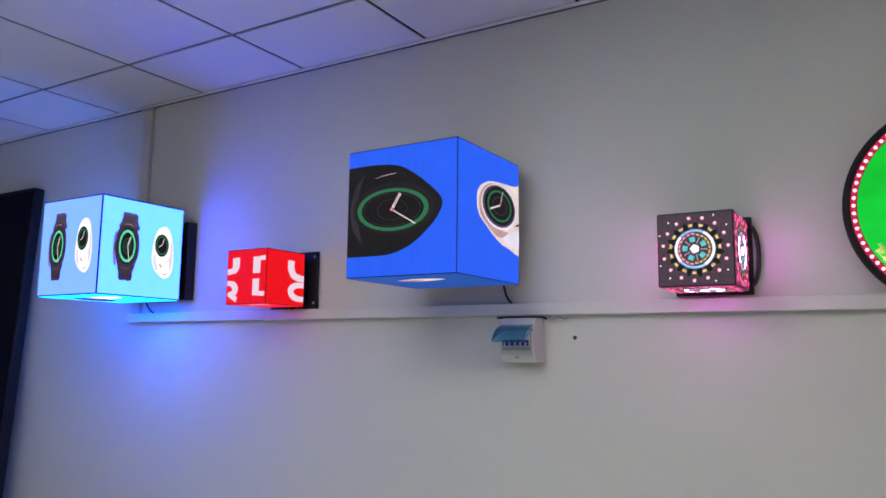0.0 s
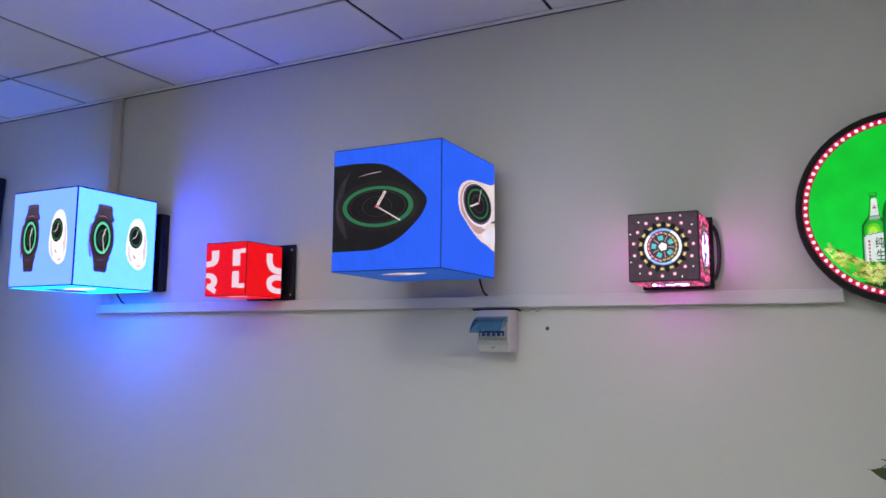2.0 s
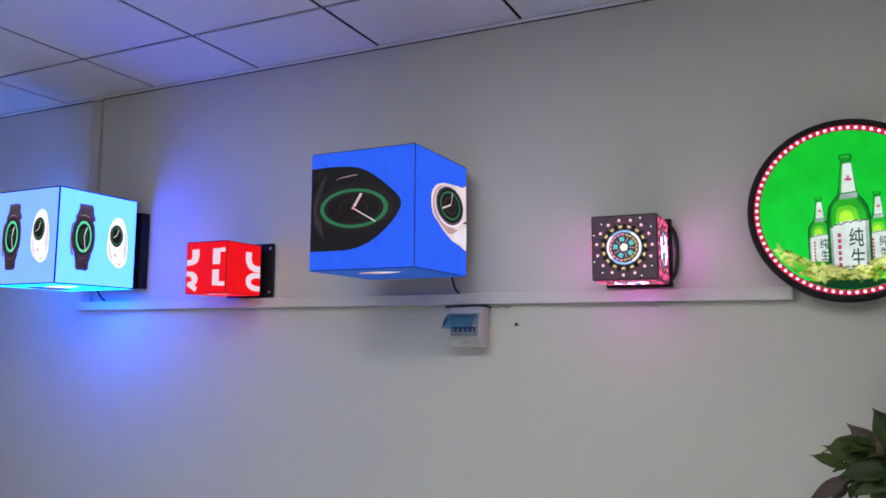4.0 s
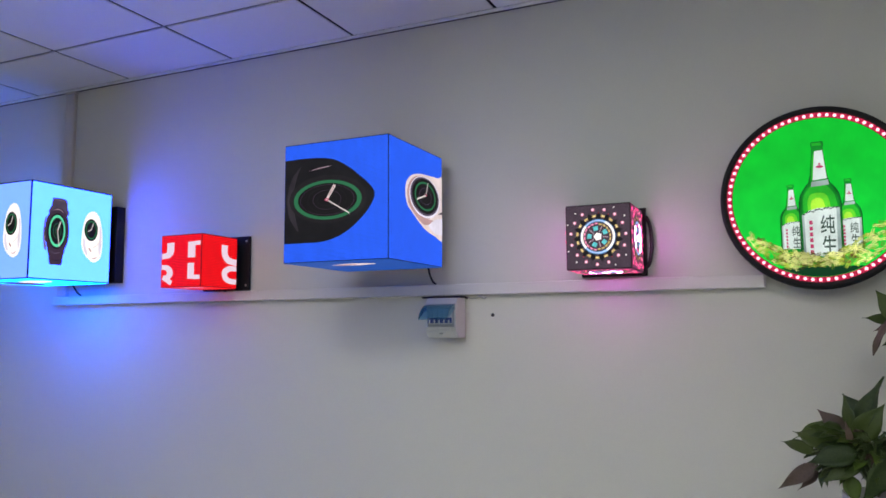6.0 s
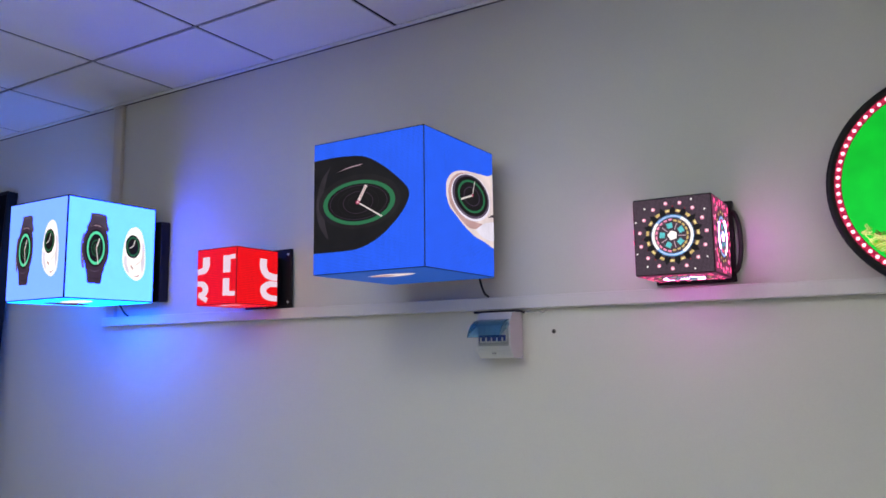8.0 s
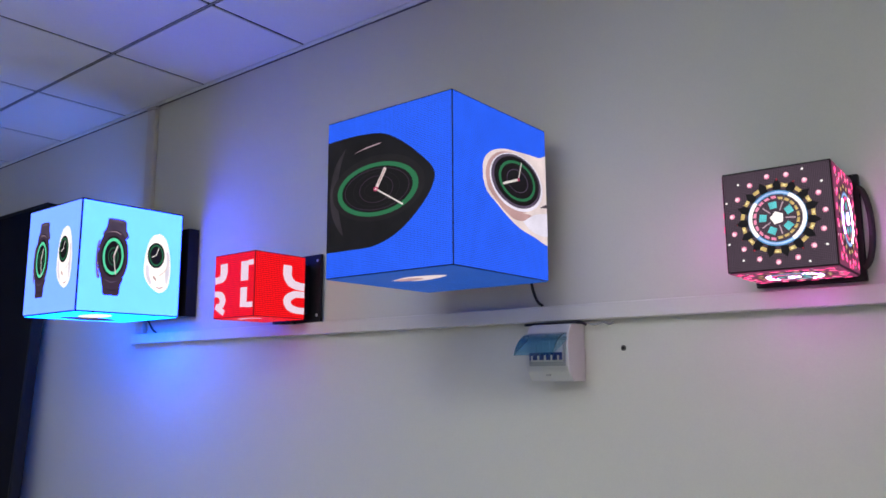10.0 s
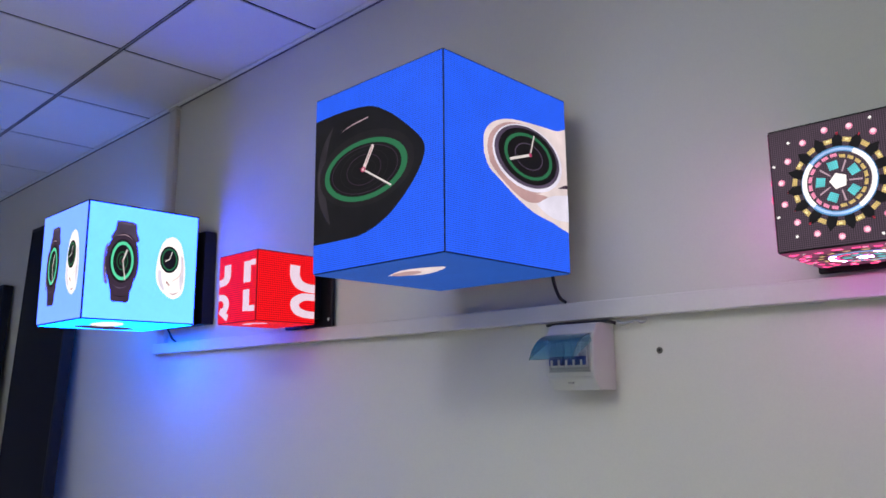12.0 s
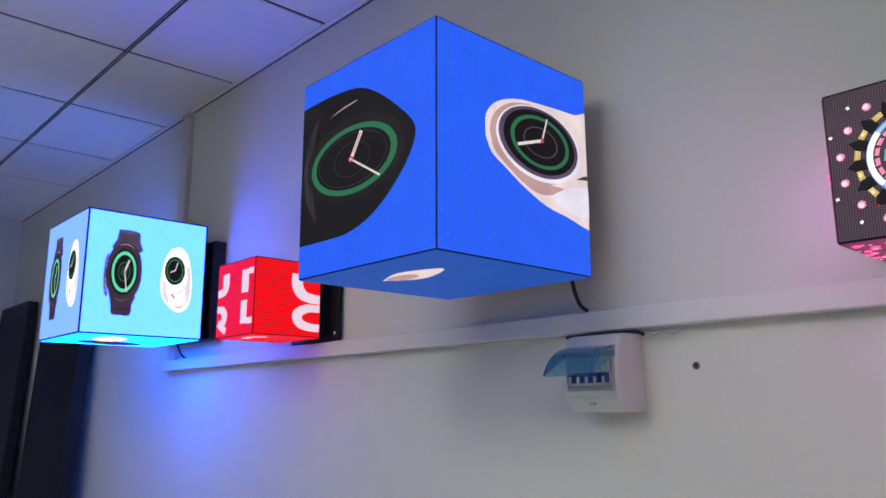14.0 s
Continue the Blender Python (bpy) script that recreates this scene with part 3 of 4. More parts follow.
shade = curve(uv([(0.33, 0.42), (0.36, 0.50), (0.46, 0.575), (0.62, 0.60), (0.80, 0.60), (0.74, 0.64), (0.62, 0.655), (0.50, 0.615), (0.38, 0.545), (0.325, 0.49)]), 5, True)
picture(sc_, "strap_shade_image", flat(cut(shade, lo, hi), STEP * 2), L_ROSE)
picture(sc_, "case_side_image", flat(face_oval(0.605, 0.425, 0.295, 0.185, 0.0), STEP * 2.5), L_ROSE)
picture(sc_, "bezel_edge_image", flat(face_oval(0.645, 0.418, 0.297, 0.178, 0.0), STEP * 3), L_PEARL)
picture(sc_, "bezel_image", flat(face_oval(0.640, 0.412, 0.278, 0.165, 0.0), STEP * 4), L_PLUM2)
picture(sc_, "dial_image", flat(face_oval(0.642, 0.410, 0.250, 0.150, 0.0), STEP * 5), L_DIAL)
picture(sc_, "ring_image", band(face_oval(0.642, 0.41, 0.205, 0.124), face_oval(0.642, 0.41, 0.180, 0.108), STEP * 6), L_GREEN)
picture(sc_, "minute_track_image", band(face_oval(0.642, 0.41, 0.120, 0.072), face_oval(0.642, 0.41, 0.112, 0.067), STEP * 6), L_PLUM2)
(hx, hy), (h1x, h1y), (h2x, h2y) = uv([(0.65, 0.40), (0.69, 0.285), (0.48, 0.455)])
picture(sc_, "minute_hand_image", bar(hx, hy, h1x, h1y, 0.0036, STEP * 7), L_HAND)
picture(sc_, "hour_hand_image", bar(hx, hy, h2x, h2y, 0.0055, STEP * 7.5), L_HAND)
picture(sc_, "hub_image", flat(oval(hx, hy, 0.0045, 0.0045, steps=12), STEP * 8), L_LABEL_RED)
picture(sc_, "buckle_image", flat(cut(curve(uv([(0.70, 0.655), (0.80, 0.605), (0.90, 0.575), (1.04, 0.565), (1.04, 0.69), (0.92, 0.715), (0.80, 0.70)]), 5, True), lo, hi), STEP * 3), L_PEARL)
picture(sc_, "buckle_line_image", flat(cut(curve(uv([(0.90, 0.535), (0.97, 0.505), (1.04, 0.50), (1.04, 0.515), (0.97, 0.525)]), 4, True), lo, hi), STEP * 3.5), L_PLUM)
picture(scr["left"], "strap_image", flat(oval(0.1, 0.0, 0.08, 0.11), STEP), L_INK)
picture(scr["bottom"], "watch_image", flat(curve(uv([(0.28, 0.30), (0.50, 0.22), (0.72, 0.28), (0.62, 0.36), (0.44, 0.40)]), 5, True), STEP), L_CREAM)
picture(scr["bottom"], "dial_image", flat(face_oval(0.42, 0.31, 0.11, 0.05, 0.1), STEP * 2), L_ROSE)
bracket(cube, -0.10, 0.06, S / 2 + 0.0005, S / 2 + 0.0685, -0.10, 0.10, screws=False)

# the red cube, with pieces of bold white lettering drawn as plain strokes
S = 0.2
rc_at = pose(-1.874, 2.137 + S / 2, 1.855 + S / 2)
cube, scr = led_cube("led_cube", rc_at, S, "small red LED cube with bold white strokes, on a black plate", L_RED, "LED cubes on the wall")


def stroke(screen, pts, w0, w1=None):
    """A bold flat stroke along a line, w0 wide where it runs upright and w1 where it runs level."""
    w1 = w1 or w0
    line = bend([(x, y, 0) for x, y in pts], 6)
    bm, left, right = bmesh.new(), [], []
    for i, q in enumerate(line):
        d = (line[min(i + 1, len(line) - 1)] - line[max(i - 1, 0)]).normalized()
        w = w1 + (w0 - w1) * abs(d.y)
        left.append(bm.verts.new((q.x - d.y * w / 2, q.y + d.x * w / 2, STEP)))
        right.append(bm.verts.new((q.x + d.y * w / 2, q.y - d.x * w / 2, STEP)))
    for i in range(len(line) - 1):
        f = bm.faces.new((left[i], right[i], right[i + 1], left[i + 1]))
        f.normal_update()
        if f.normal.z < 0:
            f.normal_flip()
    picture(screen, "stroke_image", bm, L_LETTER)


fr = scr["front"]
stroke(fr, [(-0.052, 0.070), (-0.052, 0.040), (-0.064, 0.024), (-0.095, 0.018)], 0.036, 0.019)
stroke(fr, [(0.052, 0.070), (0.052, 0.010)], 0.036)
stroke(fr, [(0.070, 0.064), (0.094, 0.064)], 0.012, 0.016)
stroke(fr, [(0.050, -0.010), (0.050, -0.070)], 0.032)
stroke(fr, [(0.062, -0.064), (0.094, -0.064)], 0.02, 0.016)
stroke(fr, [(-0.095, -0.022), (-0.068, -0.026), (-0.053, -0.042), (-0.060, -0.058), (-0.078, -0.066)], 0.030, 0.017)
stroke(fr, [(-0.088, -0.060), (-0.070, -0.070), (-0.044, -0.084)], 0.02, 0.018)
rt = scr["right"]
stroke(rt, [(0.026, 0.066), (0.026, 0.034), (0.042, 0.012), (0.068, 0.004), (0.096, 0.002)], 0.034, 0.024)
stroke(rt, [(0.096, -0.022), (0.056, -0.024), (0.028, -0.040), (0.034, -0.062), (0.060, -0.072), (0.096, -0.074)], 0.030, 0.020)
stroke(scr["bottom"], [(-0.03, 0.05), (0.02, 0.06), (0.05, 0.03)], 0.03, 0.02)
stroke(scr["left"], [(-0.02, 0.06), (-0.02, -0.06)], 0.034)
bracket(cube, -0.103, 0.130, S / 2 + 0.036, S / 2 + 0.048, -0.104, 0.112)
part("spacer", box(-0.08, 0.08, S / 2 + 0.001, S / 2 + 0.0355, -0.08, 0.08, 0.003), M_BLACK, cube)
part("wall_block", box(-0.08, 0.08, S / 2 + 0.0485, S / 2 + 0.0568, -0.08, 0.08), M_BLACK, cube)

# the small dark cube that shows a turning ornament of coloured sparks
S = 0.195
sc_at = pose(-0.2975, 2.272, 1.9622, 0, 0, 0.8)
cube, scr = led_cube("led_cube", sc_at, S, "small dark LED cube with round ornament of coloured sparks", L_DUSK, "LED cubes on the wall", {"right": L_DUSK_SIDE, "left": L_DUSK_SIDE, "bottom": L_DUSK_SIDE}, edge=0.0036)


def ring_of(screen, name, count, radius, outline, mat, z, start=0.0, only=None):
    """Copies of a small outline (x outwards, y along the ring, in shares of the face) round the middle of a screen."""
    me = mesh_from(name, flat([(x * S, y * S) for x, y in outline], 0.0), mat)
    edge = 0.478
    for k in range(count):
        if only and k not in only:
            continue
        a = start + 2 * math.pi * k / count
        c, s_ = math.cos(a), math.sin(a)
        if all(abs((radius + x) * c - y * s_) < edge and abs((radius + x) * s_ + y * c) < edge for x, y in outline):
            shared(name, me, screen, Matrix.Translation((radius * S * c, radius * S * s_, z)) @ Matrix.Rotation(a, 4, "Z"))


def arc_of(screen, name, r0, r1, start, end, mat, z):
    bm, rows = bmesh.new(), []
    n = max(4, int((end - start) / 0.12))
    full = end - start > 6.28
    for k in range(n if full else n + 1):
        t = start + (end - start) * k / n
        rows.append([bm.verts.new((r * S * math.cos(t), r * S * math.sin(t), z)) for r in (r0, r1)])
    for (a, b), (c, d) in zip(rows, rows[1:] + (rows[:1] if full else [])):
        bm.faces.new((a, b, d, c))
    picture(screen, name, bm, mat)


def ornament(screen, pink, gold, red, white):
    turn = 0.06
    step = 2 * math.pi / 15
    dot = oval(0, 0, 0.027, 0.026, steps=9)
    ring_of(screen, "pink_spark_image", 15, 0.420, dot, pink, STEP, turn)
    ring_of(screen, "pink_glint_image", 15, 0.424, oval(0, 0.003, 0.017, 0.018, steps=8), L_SPARK_HOT, STEP * 2, turn)
    ring_of(screen, "white_spark_image", 15, 0.505, [(-0.012, -0.008), (0.010, -0.009), (0.013, 0.008), (-0.009, 0.011)], L_WHITE, STEP, turn + 0.37 * step)
    ring_of(screen, "dark_spike_image", 15, 0.315, [(-0.050, -0.034), (0.010, -0.040), (0.070, 0.0), (0.010, 0.040), (-0.050, 0.034)], L_INK, STEP, turn + 0.5 * step)
    ring_of(screen, "gold_stone_image", 15, 0.318, [(-0.018, -0.026), (0.016, -0.034), (0.020, 0.030), (-0.016, 0.027)], gold, STEP * 2, turn)
    ring_of(screen, "gold_glint_image", 15, 0.322, [(-0.010, -0.014), (0.006, -0.018), (0.008, 0.010), (-0.009, 0.011)], L_GOLD_HOT, STEP * 3, turn, (0, 1, 3, 4, 6, 8, 9, 11, 12, 14))
    ring_of(screen, "red_bead_image", 15, 0.372, oval(0, 0, 0.012, 0.009, steps=6), red, STEP, turn + 0.5 * step, (2, 3, 7, 8, 9, 12))
    arc_of(screen, "blue_ring_image", 0.228, 0.268, 0.0, 2 * math.pi, L_RING_BLUE, STEP * 3)
    arc_of(screen, "pale_ring_image", 0.236, 0.256, 0.0, 2 * math.pi, L_RING_PALE, STEP * 4)
    arc_of(screen, "white_arc_image", 0.226, 0.262, math.radians(-58), math.radians(62), white, STEP * 5)
    arc_of(screen, "white_arc_image", 0.226, 0.262, math.radians(138), math.radians(222), white, STEP * 5)
    arc_of(screen, "inner_field_image", 0.070, 0.222, 0.0, 2 * math.pi, L_DUSK, STEP * 3)
    ring_of(screen, "pink_dash_image", 20, 0.203, [(-0.014, -0.026), (0.012, -0.022), (0.014, 0.024), (-0.012, 0.022)], pink, STEP * 5, 0.1, (5, 6, 7, 8, 9, 10, 11, 12, 13, 14))
    ring_of(screen, "gold_dash_image", 20, 0.190, [(-0.012, -0.024), (0.014, -0.020), (0.012, 0.024), (-0.012, 0.020)], gold, STEP * 5, 0.1, (0, 1, 2, 3, 4, 15, 16, 17, 18, 19))
    ring_of(screen, "blue_stone_image", 5, 0.128, [(-0.036, -0.030), (0.030, -0.040), (0.036, 0.036), (-0.030, 0.034)], L_STONE, STEP * 5, 0.55)
    ring_of(screen, "lilac_ray_image", 5, 0.118, [(-0.045, -0.005), (0.045, -0.007), (0.045, 0.007), (-0.045, 0.005)], L_LILAC, STEP * 5, 0.55 + math.pi / 5)
    picture(screen, "centre_image", flat(oval(0, 0, 0.066 * S, 0.066 * S, 0.55, steps=5), STEP * 6), white)


ornament(scr["front"], L_SPARK, L_GOLD, L_BEAD, L_WHITE)
for which in ("right", "left", "bottom"):
    ornament(scr[which], L_SPARK_SIDE, L_GOLD, L_SPARK_SIDE, L_SIDE_WHITE)
    ring_of(scr[which], "red_stone_image", 20, 0.455, [(-0.022, -0.028), (0.020, -0.032), (0.022, 0.030), (-0.020, 0.026)], L_SPARK_SIDE, STEP * 3, 0.2)
    ring_of(scr[which], "red_stone_image", 4, 0.585, [(-0.035, -0.050), (0.020, -0.025), (0.020, 0.025), (-0.035, 0.050)], L_SPARK_SIDE, STEP * 3, math.pi / 4)
bracket(cube, -0.100, 0.108, 0.100, 0.115, -0.106, 0.108, screws=False)
part("spacer", box(-0.07, 0.07, S / 2 + 0.0005, 0.0995, -0.07, 0.07, 0.003), M_BLACK, cube)
arc = [(0.104 + 0.020 * math.sin(a), 0.104, 0.080 * math.cos(a)) for a in [math.pi * j / 18 for j in range(19)]]
part("handle", tube(arc, 0.006), M_RUBBER, cube, "black curved handle", smooth=True)


# ---- cables ----
def cable(name, pts, r, label, mat=None):
    return tagged(part(name, tube(bend(pts, 8), r, 8), mat or M_RUBBER, smooth=True), label, "cable")


cable("cable", [(-0.945, 2.352, 1.945), (-0.943, 2.356, 1.910), (-0.938, 2.359, 1.882), (-0.929, 2.362, 1.860), (-0.921, 2.372, 1.8495)], 0.0038, "black power cable from the blue cube to the trunking")
cable("cable", [(-2.724, 2.345, 1.935), (-2.716, 2.354, 1.905), (-2.703, 2.359, 1.882), (-2.686, 2.362, 1.861), (-2.676, 2.372, 1.8495)], 0.0038, "black power cable from the light blue cube to the trunking")
cable("cable", [(-1.868, 2.33, 1.88), (-1.866, 2.348, 1.862), (-1.860, 2.362, 1.852), (-1.856, 2.374, 1.8475)], 0.0032, "short black cable below the red cube")
cable("cable", [(-0.975, 2.374, 1.8036), (-0.92, 2.366, 1.8034), (-0.86, 2.366, 1.8030), (-0.815, 2.364, 1.8028), (-0.800, 2.372, 1.7975)], 0.0034, "black wires lying between trunking and breaker box")
cable("wire_clip", [(-0.800, 2.378, 1.8020), (-0.78, 2.372, 1.797), (-0.755, 2.374, 1.8015), (-0.742, 2.372, 1.796), (-0.733, 2.380, 1.8020)], 0.0024, "small bent pale wire clip under the trunking", M_GREYPL)


# ---- breaker box ----
def breaker_box():
    bx = thing("breaker_box", pose(-0.874, WALL, 1.663), "small white plastic breaker box, blue lid half open", "breaker box")
    side = [(0, 0), (-0.058, 0), (-0.078, 0.022), (-0.084, 0.036), (-0.084, 0.085), (-0.080, 0.112), (-0.066, 0.134), (-0.052, 0.137), (0, 0.137)]
    bm = bmesh.new()
    a = [bm.verts.new((-0.061, y - 0.0005, z)) for y, z in side]
    b = [bm.verts.new((0.056, y - 0.0005, z)) for y, z in side]
    n = len(side)
    for k in range(n):
        bm.faces.new((a[k], a[(k + 1) % n], b[(k + 1) % n], b[k]))
    bm.faces.new(a)
    bm.faces.new(b[::-1])
    bmesh.ops.recalc_face_normals(bm, faces=bm.faces)
    bmesh.ops.bevel(bm, geom=[e for e in bm.edges if e.calc_face_angle(0) > 0.9], offset=0.003, segments=2, affect="EDGES", profile=0.5)
    body = part("housing", bm, M_BOX, bx)
    # framed window with the row of switches
    fr = bmesh.new()
    for x0, x1, z0, z1 in ((-0.050, 0.050, 0.036, 0.041), (-0.050, 0.050, 0.100, 0.105), (-0.050, -0.046, 0.0412, 0.0998), (0.046, 0.050, 0.0412, 0.0998)):
        box(x0, x1, -0.0885, -0.0815, z0, z1, 0.001, fr)
    part("window_frame", fr, M_GREYPL, bx)
    part("backing", box(-0.0455, 0.0455, -0.0855, -0.0835, 0.0415, 0.0995), M_GREYPL, bx)
    for k in range(5):
        x = -0.036 + 0.018 * k
        br = part("breaker", box(x - 0.0082, x + 0.0082, -0.0900, -0.0858, 0.046, 0.096, 0.0012), M_BOX, bx)
        part("toggle", box(x - 0.0080, x + 0.0080, -0.0965, -0.0902, 0.050, 0.068, 0.0015), M_TOGGLE, br, "dark blue switch toggle")
        part("label_mark", box(x - 0.0045, x + 0.0045, -0.0904, -0.09005, 0.086, 0.0885), M_GREYPL, br)
        part("label_mark", box(x - 0.0045, x + 0.0020, -0.0904, -0.09005, 0.080, 0.0820), M_GREYPL, br)
        part("screw", lathe([(0.0, -0.001), (0.0026, -0.001), (0.0024, 0.0006), (0.0, 0.0008)], 10), M_STEEL, br, m=pose(x, -0.0902, 0.0745, 90))
        part("tip", box(x - 0.0026, x + 0.0026, -0.0985, -0.0966, 0.050, 0.061, 0.0008), M_BOX, br)
    part("lower_lip", box(-0.050, 0.050, -0.0875, -0.0848, 0.0255, 0.0275, 0.0008), M_BOX, bx)
    part("latch", box(-0.006, 0.006, -0.086, -0.078, 0.012, 0.017, 0.0015), M_GREYPL, bx)
    # curved tinted lid, hinged at the top
    lid, thick = bmesh.new(), 0.0016
    rows_o, rows_i = [], []
    for j in range(13):
        a = math.radians(8 + 62 * j / 12)
        for store, r in ((rows_o, 0.080), (rows_i, 0.080 - thick)):
            y = -0.078 - r * math.sin(a) * 0.98
            z = 0.034 + r * math.cos(a)
            store.append([lid.verts.new((x, y, z)) for x in (-0.053, 0.053)])
    for j in range(12):
        lid.faces.new((rows_o[j][0], rows_o[j][1], rows_o[j + 1][1], rows_o[j + 1][0]))
        lid.faces.new((rows_i[j][0], rows_i[j + 1][0], rows_i[j + 1][1], rows_i[j][1]))
        for e in (0, 1):
            lid.faces.new((rows_o[j][e], rows_o[j + 1][e], rows_i[j + 1][e], rows_i[j][e]))
    lid.faces.new((rows_o[0][0], rows_i[0][0], rows_i[0][1], rows_o[0][1]))
    lid.faces.new((rows_o[12][0], rows_o[12][1], rows_i[12][1], rows_i[12][0]))
    # closed cheeks of the lid
    for x in (-0.053, 0.053):
        hub = lid.verts.new((x, -0.082, 0.098))
        side_v = [lid.verts.new((x, rr[0].co.y, rr[0].co.z)) for rr in rows_i]
        for j in range(12):
            lid.faces.new((hub, side_v[j], side_v[j + 1]))
    bmesh.ops.recalc_face_normals(lid, faces=lid.faces)
    part("lid", lid, M_LID, bx, "transparent blue lid, half open", smooth=False)
    part("hinge", tube([(-0.052, -0.080, 0.113), (0.052, -0.080, 0.113)], 0.0028, 8), M_GREYPL, bx, smooth=True)


breaker_box()

# an old wall plug in the plaster
plug = thing("wall_plug", pose(-0.717, WALL - 0.0002, 1.740, 90, 0, 0), "small dark wall plug set in the plaster", "wall plug")
part("rim", lathe([(0.0032, 0.0), (0.0068, 0.0), (0.0062, 0.0016), (0.0040, 0.0024), (0.0033, 0.0012)], 16), M_ANCHOR, plug, smooth=True)
part("core", lathe([(0.0, 0.0002), (0.0034, 0.0002), (0.0030, 0.0012), (0.0, 0.0014)], 12), M_GAP, plug)


# ---- round sign ----
sign = thing("round_sign", pose(0.297, 2.317, 2.058, 90, 0, -0.9), "round LED beer sign with green bottles, glowing rim bulbs, black casing", "sign")
R_LED = 0.234
part("casing", lathe([(0.0, -0.074), (0.235, -0.074), (0.252, -0.066), (0.260, -0.050), (0.2605, -0.004), (0.258, 0.005), (0.251, 0.008), (0.243, 0.004), (0.2425, -0.004), (0.0, -0.004)], 72), M_BLACK, sign, smooth=True)
scr_d = part("screen_panel", lathe([(0.0, -0.003), (0.226, -0.003), (0.226, 0.0), (0.0, 0.0)], 72), L_SIGN, sign)
part("light_strip", band(oval(0, 0, 0.2415, 0.2415, steps=72), oval(0, 0, 0.2268, 0.2268, steps=72), 0.0008), L_STRIP, sign, "red lit strip under the rim bulbs")
bulb_me = mesh_from("bulb", lathe([(0.0048, 0.0), (0.0046, 0.0016), (0.0030, 0.0034), (0.0, 0.0040)], 10), L_BULB, True)
for k in range(75):
    a = 2 * math.pi * k / 75
    shared("bulb", bulb_me, sign, Matrix.Translation((R_LED * math.cos(a), R_LED * math.sin(a), 0.0012)))


def cut_disc(y):
    """The part of the round screen below height y."""
    r = 0.2255
    a = math.asin(y / r)
    return [(r * math.cos(t), r * math.sin(t)) for t in [math.pi - a + (math.pi + 2 * a) * j / 24 for j in range(25)]]


def glyph(body):
    """One written character as a flat mesh, 1 high."""
    cu = bpy.data.curves.new("writing", "FONT")
    cu.body = body
    cu.offset = 0.012
    ob = bpy.data.objects.new("writing", cu)
    scene.collection.objects.link(ob)
    me = bpy.data.meshes.new_from_object(ob.evaluated_get(bpy.context.evaluated_depsgraph_get()))
    bm = bmesh.new()
    bm.from_mesh(me)
    bpy.data.objects.remove(ob)
    bpy.data.meshes.remove(me)
    bpy.data.curves.remove(cu)
    xs, ys = [v.co.x for v in bm.verts], [v.co.y for v in bm.verts]
    for v in bm.verts:
        v.co = ((v.co.x - min(xs)) / (max(xs) - min(xs)) - 0.5, (v.co.y - min(ys)) / (max(ys) - min(ys)) - 0.5, 0)
    return bm


